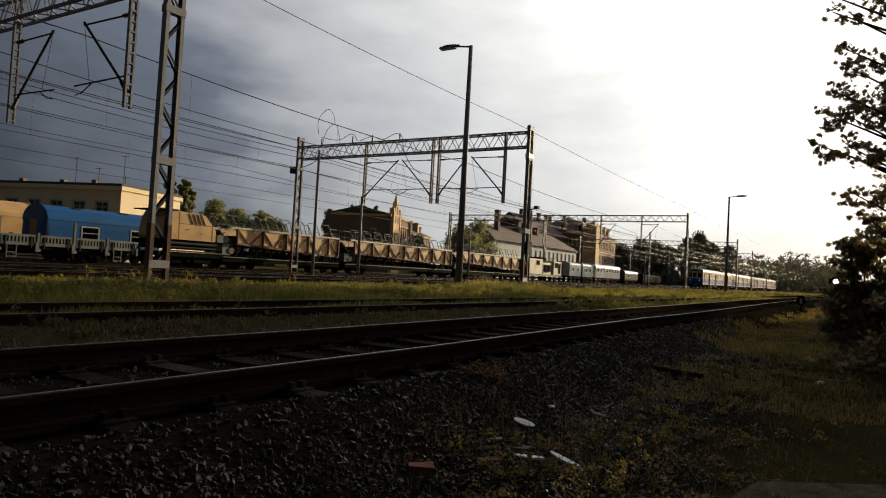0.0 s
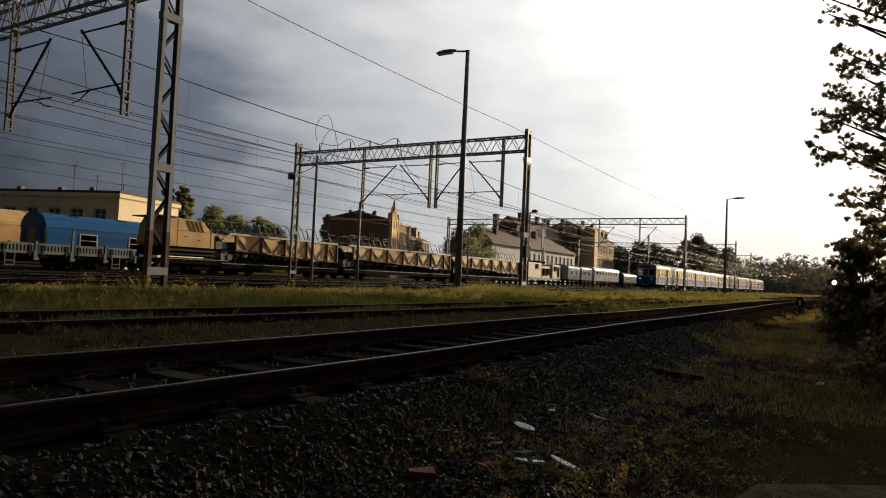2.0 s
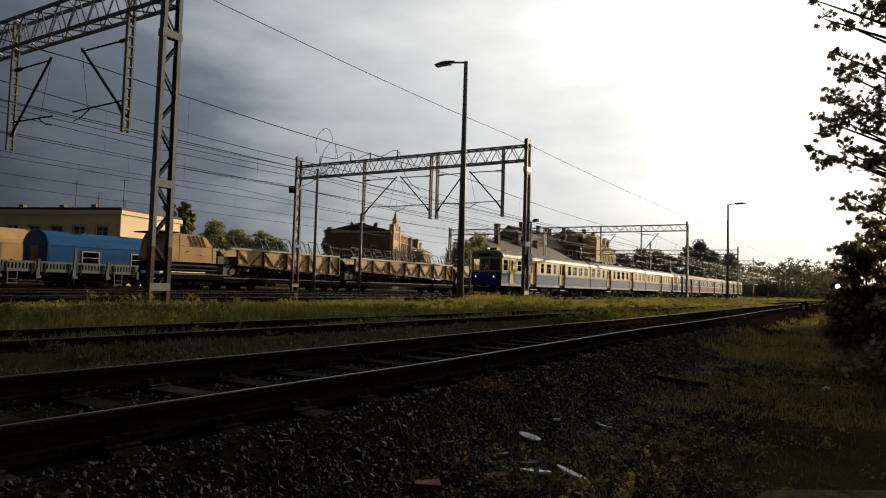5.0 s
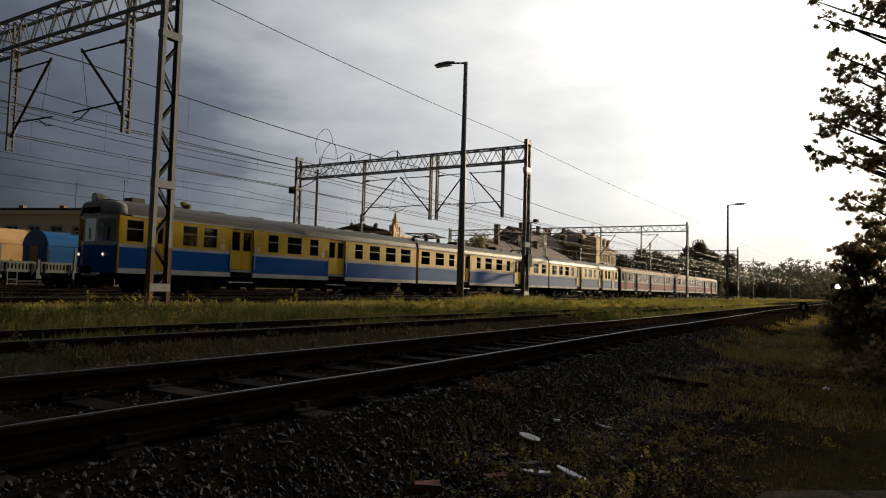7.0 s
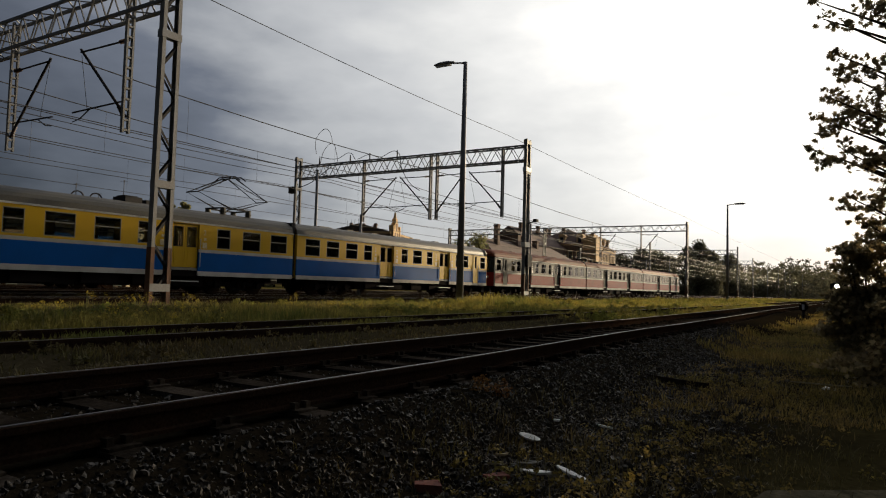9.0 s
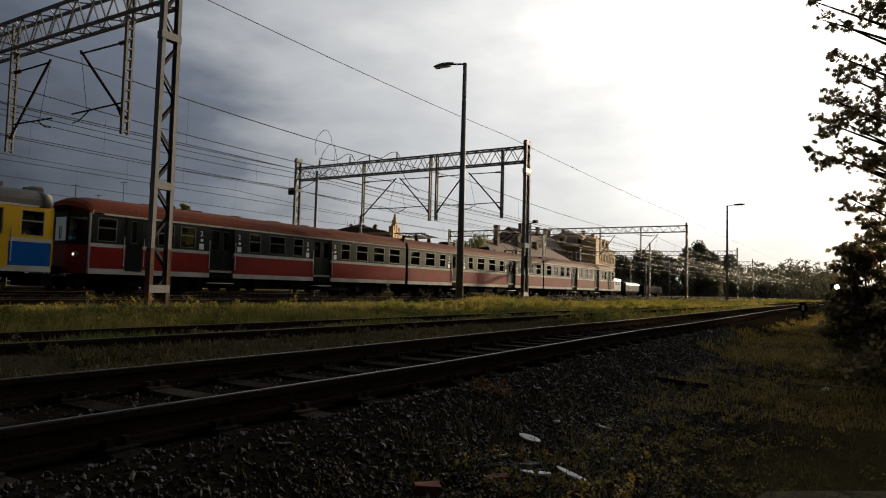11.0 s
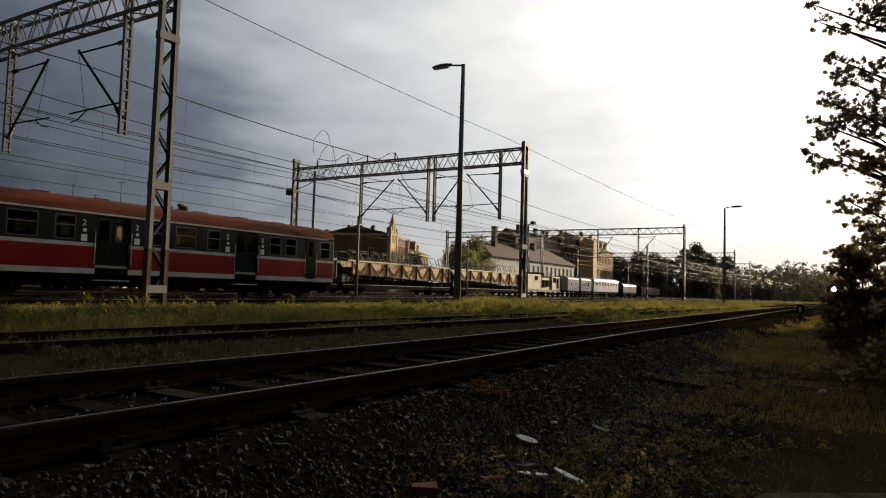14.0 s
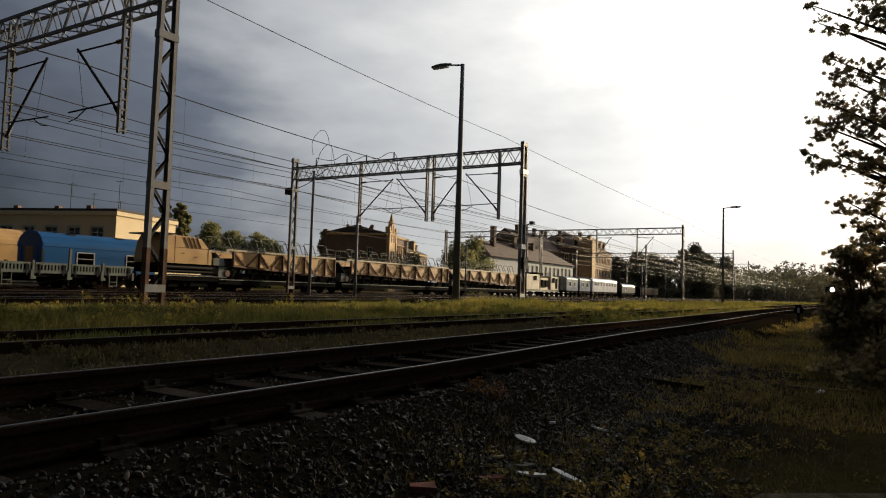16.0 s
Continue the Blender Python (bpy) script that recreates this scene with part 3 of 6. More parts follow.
X2 = 37.2
cable("looped_cable", [(X2, 34.2, 10.2), (X2, 34.3, 11.2), (X2, 33.9, 11.75), (X2, 33.35, 11.98), (X2, 32.85, 11.5), (X2, 32.66, 10.8)], 0.018, "thin dark cable looped above the portal beam")
cable("looped_cable", [(X2, 33.8, 9.4), (X2, 33.35, 10.5), (X2, 32.66, 10.83), (X2, 32.25, 10.05), (X2, 32.1, 9.4)], 0.018, "thin dark cable looped above the portal beam")
cable("looped_cable", [(X2, 35.9, 7.75), (X2, 34.6, 8.1), (X2, 33.5, 8.7), (X2, 32.7, 9.15)], 0.028, "thick dark cable slung from the portal mast")
cable("looped_cable", [(X2, 33.9, 9.95), (X2, 32.2, 9.68), (X2, 30.95, 10.0), (X2, 30.5, 9.5)], 0.022, "dark cable draped along the portal beam")
cable("looped_cable", [(X2, 30.3, 9.5), (X2, 29.2, 9.75), (X2, 28.4, 9.5), (X2, 26.85, 9.75), (X2, 26.46, 8.65), (X2, 25.7, 7.5), (X2, 24.95, 7.0)], 0.022, "dark cable hanging from the portal beam")
for yy in (33.85, 30.95, 26.85, 29.2):
    peg = thing("insulator_peg", pose(37.2, yy, 9.3), "short insulator peg on the portal beam", "insulator", "insulator pegs")
    part("pin", Shape().tube((0, 0, 0), (0, 0, 0.55), 0.05, 0.04), M_DARKSTEEL, peg)

box = thing("switch_box", pose(37.1, 36.5, 7.6), "small dark switch box on the mast", "switch box")
part("casing", Shape().box(-0.18, 0.18, -0.35, 0.1, -0.25, 0.25), M_DARKSTEEL, box)


# ---- lamps and poles ----
def street_lamp(x, y, h, reach, base=-0.2):
    t = thing("street_lamp", pose(x, y, 0), "tall tapered grey lamp post with one flat lantern", "street lamp", "yard lamps")
    part("post", Shape().tube((0, 0, base), (0, 0, h), 0.19, 0.10, 12), M_GALV, t, smooth=True)
    part("arm", Shape().tube((0, 0, h - 0.05), (0, reach * 0.6, h + 0.08), 0.05, 0.045), M_GALV, t)
    s = Shape()
    y0, y1 = reach * 0.45, reach * 1.25
    rings = []
    for k, (w, hh) in enumerate(((0.07, 0.05), (0.15, 0.10), (0.17, 0.12), (0.16, 0.10), (0.08, 0.04))):
        yy = y0 + (y1 - y0) * k / 4
        rings.append([(w * math.cos(a * math.pi / 6), yy, h + 0.10 + hh * math.sin(a * math.pi / 6)) for a in range(12)])
    s.loft(rings)
    head = part("lantern", s, M_GALV, t, "flat grey lantern", smooth=True)
    part("cover", Shape().box(-0.1, 0.1, min(y0, y1) + 0.2, max(y0, y1) - 0.1, h - 0.03, h + 0.02), M_LENS, head)
    part("base_flange", Shape().tube((0, 0, base - 0.3), (0, 0, base + 0.35), 0.205, 0.2, 12), M_GALV, t)
    return t


street_lamp(29.45, 17.15, 12.15, 1.5)
street_lamp(93.0, 14.6, 12.2, -1.7)


def plain_pole(x, y, h, r=0.09, label="slim grey steel pole beside the tracks"):
    t = thing("steel_pole", pose(x, y, 0), label, "pole", "steel poles")
    part("shaft", Shape().tube((0, 0, -0.3), (0, 0, h), r, r * 0.8, 10), M_GALV, t, smooth=True)
    part("cap", Shape().tube((0, 0, h), (0, 0, h + 0.08), r, r * 0.4, 10), M_DARKSTEEL, t)
    return t


plain_pole(33.9, 31.0, 8.2, 0.11)
plain_pole(38.7, 31.0, 5.7, 0.12)
plain_pole(58.5, 33.0, 5.2)
plain_pole(74.0, 33.5, 8.5)
for x, y, h in ((150, 16, 6), (170, 24, 7), (210, 18, 7), (128, 30, 7), (112, 30, 6), (160, 34, 7), (260, 17, 8)):
    plain_pole(x, y, h, 0.1, "slim distant pole in the yard")


# ---- electric train: two three-car units, blue-yellow and red ----
END_OPEN = dict(L=21.6, doors=((5.75, 7.15), (12.75, 14.2)), windows=((0.28, 1.1), (1.72, 2.02), (3.0, 3.8), (4.12, 4.92), (8.1, 8.85), (9.46, 10.56), (11.17, 11.9), (15.05, 15.85), (16.46, 17.55), (18.14, 19.24), (19.78, 20.95)))
MID_OPEN = dict(L=22.5, doors=((5.75, 7.15), (15.1, 16.5)), windows=((0.31, 1.43), (2.14, 3.32), (3.98, 4.8), (8.15, 8.9), (9.6, 10.78), (11.52, 12.66), (13.42, 14.2), (17.5, 18.3), (19.05, 20.2), (20.88, 22.05)))
HALF = 1.44
BLUE = dict(low=M_BLUE, up=M_YELLOW, roof=M_ROOFGREY, door=M_YELLOW, name="blue and yellow", ribs=False)
REDS = dict(low=M_RED, up=M_GREYGREEN, roof=M_ROOFRED, door=M_DOORDARK, name="red and dark grey", ribs=True)
cache = {}


def roof_ring(x, lift=1.0, widen=1.0, bulge=0.0, n=14, z=3.26):
    return [(x + bulge * math.sin(math.pi * k / n) ** 0.8, -HALF * 1.0 * widen * math.cos(math.pi * k / n), z + 0.70 * lift * math.sin(math.pi * k / n) ** 0.75) for k in range(n + 1)]


def window_meshes(w, h, mat):
    key = (round(w, 2), round(h, 2), mat.name)
    if key not in cache:
        f, g = Shape(), Shape()
        b = 0.032
        f.box(-w / 2, w / 2, -0.03, 0.025, -h / 2, -h / 2 + b).box(-w / 2, w / 2, -0.03, 0.025, h / 2 - b, h / 2)
        f.box(-w / 2, -w / 2 + b, -0.03, 0.025, -h / 2 + b, h / 2 - b).box(w / 2 - b, w / 2, -0.03, 0.025, -h / 2 + b, h / 2 - b)
        if w > 0.5:
            f.box(-w / 2 + b, w / 2 - b, -0.025, 0.02, h * 0.06, h * 0.06 + 0.04)
        g.box(-w / 2 + b, w / 2 - b, -0.008, 0.0, -h / 2 + b, h / 2 - b)
        cache[key] = (f.mesh("window_frame", mat), g.mesh("pane", M_GLASS))
    return cache[key]


def door_meshes(w, mat):
    key = ("door", round(w, 2), mat.name)
    if key not in cache:
        leaf, g, seal = Shape(), Shape(), Shape()
        h0, h1, a, b = 1.22, 3.16, 0.13, w - 0.13
        w0, w1 = 2.16, 3.02
        leaf.box(0.01, w - 0.01, -0.025, 0.025, h0, w0).box(0.01, w - 0.01, -0.025, 0.025, w1, h1)
        leaf.box(0.01, a, -0.025, 0.025, w0, w1).box(b, w - 0.01, -0.025, 0.025, w0, w1)
        leaf.box(a + 0.02, b - 0.02, -0.035, 0.035, h0 + 0.1, w0 - 0.15)
        g.box(a, b, -0.006, 0.006, w0, w1)
        seal.box(a - 0.025, b + 0.025, -0.034, -0.026, w0 - 0.025, w0).box(a - 0.025, b + 0.025, -0.034, -0.026, w1, w1 + 0.025)
        seal.box(a - 0.025, a, -0.034, -0.026, w0, w1).box(b, b + 0.025, -0.034, -0.026, w0, w1)
        cache[key] = (leaf.mesh("door_leaf", mat), g.mesh("pane", M_GLASS), seal.mesh("seal", M_RUBBER))
    return cache[key]


def bogie(parent, x):
    f = Shape()
    for s in (-1, 1):
        f.box(x - 1.75, x + 1.75, s * 1.02 - 0.06, s * 1.02 + 0.06, 0.42, 0.62)
        for dx in (-1.3, 1.3):
            f.box(x + dx - 0.16, x + dx + 0.16, s * 1.08 - 0.1, s * 1.08 + 0.1, 0.3, 0.66)
        for dx in (-0.35, 0.0, 0.35):
            f.tube((x + dx, s * 1.05, 0.25), (x + dx, s * 1.05, 0.6), 0.1)
        f.box(x - 0.55, x + 0.55, s * 1.05 - 0.08, s * 1.05 + 0.08, 0.2, 0.3)
    f.box(x - 0.3, x + 0.3, -1.0, 1.0, 0.45, 0.75)
    b = part("bogie", f, M_UNDER, parent, "grimy dark bogie")
    for dx in (-1.3, 1.3):
        for s in (-1, 1):
            wsh = Shape().tube((x + dx, s * 0.68, 0.47), (x + dx, s * 0.82, 0.47), 0.47, 0.47, 20).tube((x + dx, s * 0.64, 0.47), (x + dx, s * 0.69, 0.47), 0.5, 0.5, 20)
            wsh.tube((x + dx, 0, 0.47), (x + dx, s * 0.9, 0.47), 0.08)
            part("wheel", wsh, M_RAIL, b)


def pantograph(parent, x, raised):
    z0 = 4.22
    base = Shape()
    for s in (-0.6, 0.6):
        base.beam((x - 0.9, s, z0), (x + 0.9, s, z0), 0.07)
    for dx in (-0.9, 0.9):
        base.beam((x + dx, -0.6, z0), (x + dx, 0.6, z0), 0.07)
    p = part("pantograph", base, M_DARKSTEEL, parent, "dark diamond pantograph, raised to the wire" if raised else "dark diamond pantograph, folded down")
    for dx in (-0.8, 0.8):
        for s in (-0.55, 0.55):
            part("insulator", Shape().tube((x + dx, s, 3.72), (x + dx, s, z0), 0.15, 0.13, 10).tube((x + dx, s, 4.0), (x + dx, s, 4.05), 0.17, 0.17, 10), M_ROOFGREY, p)
    zk, zt, out = (4.86, 5.86, 2.2) if raised else (4.36, 4.52, 2.1)
    for s in (-0.5, 0.5):
        for d in (-1, 1):
            part("arm", Shape().path([(x + d * 0.35, s, z0 + 0.04), (x + d * out, s * 0.8, zk), (x + d * 0.18, s * 0.55, zt - 0.06)], 0.04), M_DARKSTEEL, p)
    for d in (-1, 1):
        part("cross_tube", Shape().path([(x + d * out, -0.45, zk), (x + d * out, 0.45, zk)], 0.03), M_DARKSTEEL, p)
        part("brace", Shape().path([(x + d * out, -0.4, zk), (x + d * 0.18, 0.3, zt - 0.06)], 0.016), M_DARKSTEEL, p)
        part("contact_strip", Shape().path([(x + d * 0.18, -0.95, zt - 0.2), (x + d * 0.18, -0.6, zt), (x + d * 0.18, 0.6, zt), (x + d * 0.18, 0.95, zt - 0.2)], 0.03), M_DARKSTEEL, p)


def text_part(parent, words, size, m, mat, label):
    cu = bpy.data.curves.new("class_number", "FONT")
    cu.body, cu.size, cu.extrude = words, size, 0.004
    cu.materials.append(mat)
    ob = new("class_number", cu)
    ob.parent, ob.matrix_local = parent, m
    return tagged(ob, label)


def rail_car(scheme, plan, cab=None):
    """A car along x from 0 to its length; cab: None, or the end (0 front, 1 back) that has the driver's cab."""
    Lc = plan["L"]
    flip = cab == 1
    fx = (lambda a, b: (Lc - b, Lc - a)) if flip else (lambda a, b: (a, b))
    doors = sorted(fx(*d) for d in plan["doors"])
    wins = sorted(fx(*w) for w in plan["windows"])
    what = "electric train driving car" if cab is not None else "electric train middle car with pantographs"
    t = thing("train_car", Matrix(), f"{scheme['name']} {what}", "train car", "cars of the passing train")
    e0, e1 = (0.0, Lc)
    opens = sorted(list(doors) + list(wins))
    for s in (-1, 1):
        y0, y1 = (s * HALF - 0.03, s * HALF + 0.03)
        edges = [e0] + [v for d in doors for v in d] + [e1]
        for a, b in zip(edges[::2], edges[1::2]):
            part("lower_panel", Shape().box(a, b, y0, y1, 1.06, 1.92), scheme["low"], t)
            part("stripe", Shape().box(a, b, y0 - 0.004, y1 + 0.004, 1.92, 2.06), M_WHITE, t, "off-white stripe")
            part("skirt", Shape().box(a, b, y0 - 0.006, y1 + 0.006, 0.85, 1.06), M_WHITE, t, "off-white sill")
            if scheme["ribs"]:
                for k in range(5):
                    z = 1.13 + 0.155 * k
                    yy = s * (HALF + 0.03)
                    part("rib", Shape().box(a + 0.02, b - 0.02, yy - 0.02, yy + 0.018, z, z + 0.07), scheme["low"], t)
        holes = [(a, b, 2.15, 3.08) for a, b in wins] + [(a, b, 2.06, 3.17) for a, b in doors]
        part("upper_panel", Shape().plate((e0, e1), (2.06, 3.2), y0, y1, holes), scheme["up"], t)
        part("gutter", Shape().box(e0 + (0.5 if cab == 0 else 0), e1 - (0.5 if cab == 1 else 0), s * HALF - 0.05, s * HALF + 0.05, 3.2, 3.27), M_WHITE, t, "off-white rain gutter")
        for a, b in wins:
            fm, gm = window_meshes(b - a, 0.93, M_DARKFRAME if scheme["ribs"] else M_TRIM)
            w = part("window", fm, None, t, at=pose((a + b) / 2, s * (HALF + 0.0), 2.615, 0, 0, 0 if s < 0 else 180))
            part("pane", gm, None, w)
        for a, b in doors:
            h = (b - a) / 2
            for k in (0, 1):
                lm, gm, sm = door_meshes(h, scheme["door"])
                d = part("door", lm, None, t, at=pose(a + k * h if s < 0 else b - k * h, s * (HALF - 0.07), 0, 0, 0, 0 if s < 0 else 180))
                part("pane", gm, None, d)
                part("seal", sm, None, d)
            part("step_well", Shape().box(a, b, min(s * 1.42, s * 1.0), max(s * 1.42, s * 1.0), 0.83, 0.87).box(a, b, min(s * 1.0, s * 1.05), max(s * 1.0, s * 1.05), 0.83, 1.22), M_UNDER, t)
            part("footboard", Shape().box(a - 0.05, b + 0.05, min(s * 1.3, s * 1.5), max(s * 1.3, s * 1.5), 0.58, 0.62), M_ALU, t, "pale worn footboard")
            for xx in (a - 0.06, b + 0.06):
                part("grab_rail", Shape().tube((xx, s * 1.51, 1.25), (xx, s * 1.51, 2.55), 0.02), M_ALU, t)
        # numbers and small notices beside the doors
        for a, b in doors:
            for xx in (a - 0.5, b + 0.32):
                if s < 0 and 0.5 < xx < Lc - 0.5:
                    text_part(t, "2", 0.34, pose(xx - 0.1, -HALF - 0.034, 2.72, 90), M_SIGNWHITE if scheme["ribs"] else M_NOTICE, "pale class number")
                    part("notice", Shape().box(xx - 0.12, xx + 0.12, -HALF - 0.04, -HALF - 0.03, 2.12, 2.38), M_SIGNWHITE if scheme["ribs"] else M_NOTICE, t, "small pale notice")
                    part("notice", Shape().box(xx - 0.06, xx + 0.08, -HALF - 0.04, -HALF - 0.03, 2.48, 2.6), M_SIGNWHITE if scheme["ribs"] else M_NOTICE, t)
    # roof, rounded down at the cab
    xs = [(0.0, 1.0, 1.0, 0.0), (Lc, 1.0, 1.0, 0.0)]
    if cab is not None:
        c = [(-0.04, 0.40, 0.97, -0.40), (0.02, 0.70, 0.99, -0.36), (0.15, 0.90, 1.0, -0.22), (0.5, 1.0, 1.0, -0.1), (1.2, 1.02, 1.0, 0.0)]
        xs = c + [(Lc, 1.0, 1.0, 0.0)] if cab == 0 else [(0.0, 1.0, 1.0, 0.0)] + [(Lc - x, a, b, -g) for x, a, b, g in reversed(c)]
        if not scheme["ribs"]:
            xs = [(0.22, 1.0, 1.0, 0.0), (Lc, 1.0, 1.0, 0.0)] if cab == 0 else [(0.0, 1.0, 1.0, 0.0), (Lc - 0.22, 1.0, 1.0, 0.0)]
    roof = Shape().loft([roof_ring(x, a, b, g) for x, a, b, g in xs], closed=True)
    part("roof", roof, scheme["roof"], t, smooth=False)
    if cab is not None and not scheme["ribs"]:
        # a boxy cap with round shoulders that follows the bent front
        rings = []
        for x0, nose, up in ((0.30, 0.0, 0.60), (0.14, 0.2, 0.60), (0.06, 0.34, 0.56), (0.02, 0.38, 0.44), (0.0, 0.39, 0.25), (0.0, 0.39, 0.0)):
            ring = []
            for k in range(17):
                u, v = math.cos(math.pi * k / 16), math.sin(math.pi * k / 16)
                yy = -(HALF + 0.03) * math.copysign(abs(u) ** 0.55, u)
                x = x0 - nose * max(0.0, 1 - (yy / HALF) ** 2)
                ring.append((x if cab == 0 else Lc - x, yy, 3.26 + up * v ** 0.55))
            rings.append(ring)
        part("cab_dome", Shape().loft(rings), M_DOME, t, "pale grey rounded cab dome", smooth=True)
    rnd = random.Random(int(Lc * 10) + (3 if scheme["ribs"] else 0) + (cab or 0))
    if cab is not None:
        for k in range(7):
            x = 3.0 + k * 2.5
            part("roof_vent", Shape().box(x, x + rnd.uniform(0.5, 0.9), -0.3, 0.3, 3.9, 4.0), scheme["roof"], t)
    else:
        pantograph(t, 3.1, False)
        pantograph(t, 19.35, True)
        for x, w, h in ((6.7, 0.7, 0.16), (7.7, 0.4, 0.2), (13.4, 0.8, 0.2), (14.4, 0.4, 0.1)):
            part("roof_equipment", Shape().box(x, x + w, -0.5, 0.4, 3.88, 3.96 + h).box(x + 0.1, x + w - 0.1, -0.3, 0.3, 3.96 + h, 4.02 + h), M_DARKSTEEL, t)
        for x in (5.6, 11.9, 12.7, 16.2):
            a = Shape()
            pts = [(x + 0.3 * math.cos(u * math.pi / 6), 0.5, 3.9 + 0.32 * math.sin(u * math.pi / 6)) for u in range(7)]
            for p, q in zip(pts, pts[1:]):
                a.tube(p, q, 0.03, n=6)
            part("roof_cable", a, M_DARKSTEEL, t)
    # inside and below
    part("floor_frame", Shape().box(0.05, Lc - 0.05, -1.4, 1.4, 1.1, 1.2), M_INSIDE, t)
    part("ceiling_panel", Shape().box(0.05, Lc - 0.05, -1.36, 1.36, 3.2, 3.23), M_INSIDE, t)
    if "seat" not in cache:
        cache["seat"] = Shape().box(0, 0.14, -0.5, 0.5, 0, 1.12).box(-0.4, 0.5, -0.5, 0.5, 0.3, 0.46).mesh("seat", M_SEAT)
    x = 3.0
    while x < Lc - 1.5:
        if not any(a - 0.8 < x < b + 0.5 for a, b in doors):
            for s in (-1, 1):
                part("seat", cache["seat"], None, t, at=pose(x, s * 0.88, 1.2))
        x += 1.72
    under = Shape().box(0.2, Lc - 0.2, -0.12, 0.12, 0.62, 1.1)
    for x in (6.2, 8.6, 11.2, 13.4):
        under.box(x, x + rnd.uniform(1.0, 1.8), -1.3, -0.4, 0.42, 1.08).box(x + 0.3, x + rnd.uniform(1.0, 1.8), 0.4, 1.3, 0.42, 1.08)
    under.box(0.1, Lc - 0.1, -1.38, 1.38, 0.86, 1.06).box(5.4, Lc - 5.4, -1.1, 1.1, 0.36, 0.9)
    part("underframe", under, M_UNDER, t)
    for x in (3.3, Lc - 3.3):
        bogie(t, x)
    # inner ends and bellows
    for end in (0, 1):
        if cab == end:
            continue
        x = 0.0 if end == 0 else Lc
        s = 1 if end == 0 else -1
        part("end_wall", Shape().box(min(x, x + s * 0.06), max(x, x + s * 0.06), -1.41, 1.41, 0.9, 3.25), scheme["up"], t)
        part("bellows", Shape().box(min(x, x - s * 0.16), max(x, x - s * 0.16), -1.3, 1.3, 0.95, 3.85), M_RUBBER, t, "black gangway bellows")
    if cab is not None:
        k = Shape()
        X = (lambda x: x) if cab == 0 else (lambda x: Lc - x)
        def bx(shape, x0, x1, *r):
            a, b = sorted((X(x0), X(x1)))
            return shape.box(a, b, *r)
        # three flat facets: a middle one set forward and two turned aside
        plan_pts = [(0.08, -1.44), (-0.38, -0.46), (-0.38, 0.46), (0.08, 1.44)]

        def facet(k, u0, u1, z0, z1, thick=0.06, out=0.0):
            (xa, ya), (xb, yb) = plan_pts[k], plan_pts[k + 1]
            p0 = Vector((xa + (xb - xa) * u0, ya + (yb - ya) * u0, 0))
            p1 = Vector((xa + (xb - xa) * u1, ya + (yb - ya) * u1, 0))
            nrm = Vector((-(yb - ya), xb - xa, 0)).normalized()
            q = [p0 + nrm * out, p1 + nrm * out, p1 - nrm * (thick - out), p0 - nrm * (thick - out)]
            pts = [(X(p.x), p.y, z) for z in (z0, z1) for p in q]
            return Shape().add(pts, ((3, 2, 1, 0), (4, 5, 6, 7), (0, 1, 5, 4), (1, 2, 6, 5), (2, 3, 7, 6), (3, 0, 4, 7)))

        face_paint = M_WHITE if not scheme["ribs"] else scheme["up"]
        for k, (w0, w1) in enumerate(((0.22, 0.95), (0.08, 0.92), (0.05, 0.78))):
            part("front_panel", facet(k, 0, 1, 0.85, 1.98), scheme["low"], t)
            part("front_band", facet(k, 0, 1, 1.98, 2.14), face_paint, t)
            part("front_brow", facet(k, 0, 1, 3.08, 3.34), face_paint, t)
            part("pillar", facet(k, 0, w0, 2.14, 3.08), face_paint if k else scheme["up"], t)
            part("pillar", facet(k, w1, 1, 2.14, 3.08), face_paint if k < 2 else scheme["up"], t)
            part("windscreen", facet(k, w0, w1, 2.14, 3.08, 0.03, -0.01), M_GLASS, t)
            part("wiper", facet(k, 0.5, 0.53, 2.2, 2.7, 0.02, 0.03), M_UNDER, t)
        part("front_sill", facet(1, 0.0, 1.0, 0.72, 0.85, 0.1, 0.02), M_WHITE, t, "worn pale sill")
        part("destination_box", bx(Shape(), -0.43, -0.1, -0.55, 0.55, 3.30, 3.54), M_UNDER, t, "dark destination box")
        for s in (-1, 1):
            y0, y1 = sorted((s * (HALF + 0.028), s * (HALF + 0.058)))
            leaf = bx(Shape(), 1.5, 2.24, y0, y1, 1.0, 2.15)
            bx(bx(bx(leaf, 1.5, 1.72, y0, y1, 2.15, 3.08), 2.02, 2.24, y0, y1, 2.15, 3.08), 1.5, 2.24, y0, y1, 3.08, 3.17)
            d = part("cab_door", leaf, scheme["door"], t, "plain driver's door with a narrow window")
            for u in (1.42, 2.32):
                part("grab_rail", Shape().tube((X(u), s * 1.51, 1.2), (X(u), s * 1.51, 2.4), 0.018), M_ALU, d)
        part("cab_wall", bx(Shape(), 2.7, 2.76, -1.38, 1.38, 1.2, 3.2), M_DOORDARK, t)
        for yy in (-0.86, 0.86):
            h = part("headlight", Shape().tube((X(-0.08), yy, 1.60), (X(-0.30), yy, 1.60), 0.11, 0.10, 16), M_TRIM, t, "round headlight in a pale rim")
            part("lens", Shape().tube((X(-0.311), yy, 1.60), (X(-0.33), yy, 1.60), 0.055, 0.05, 16), M_HEADLAMP, h)
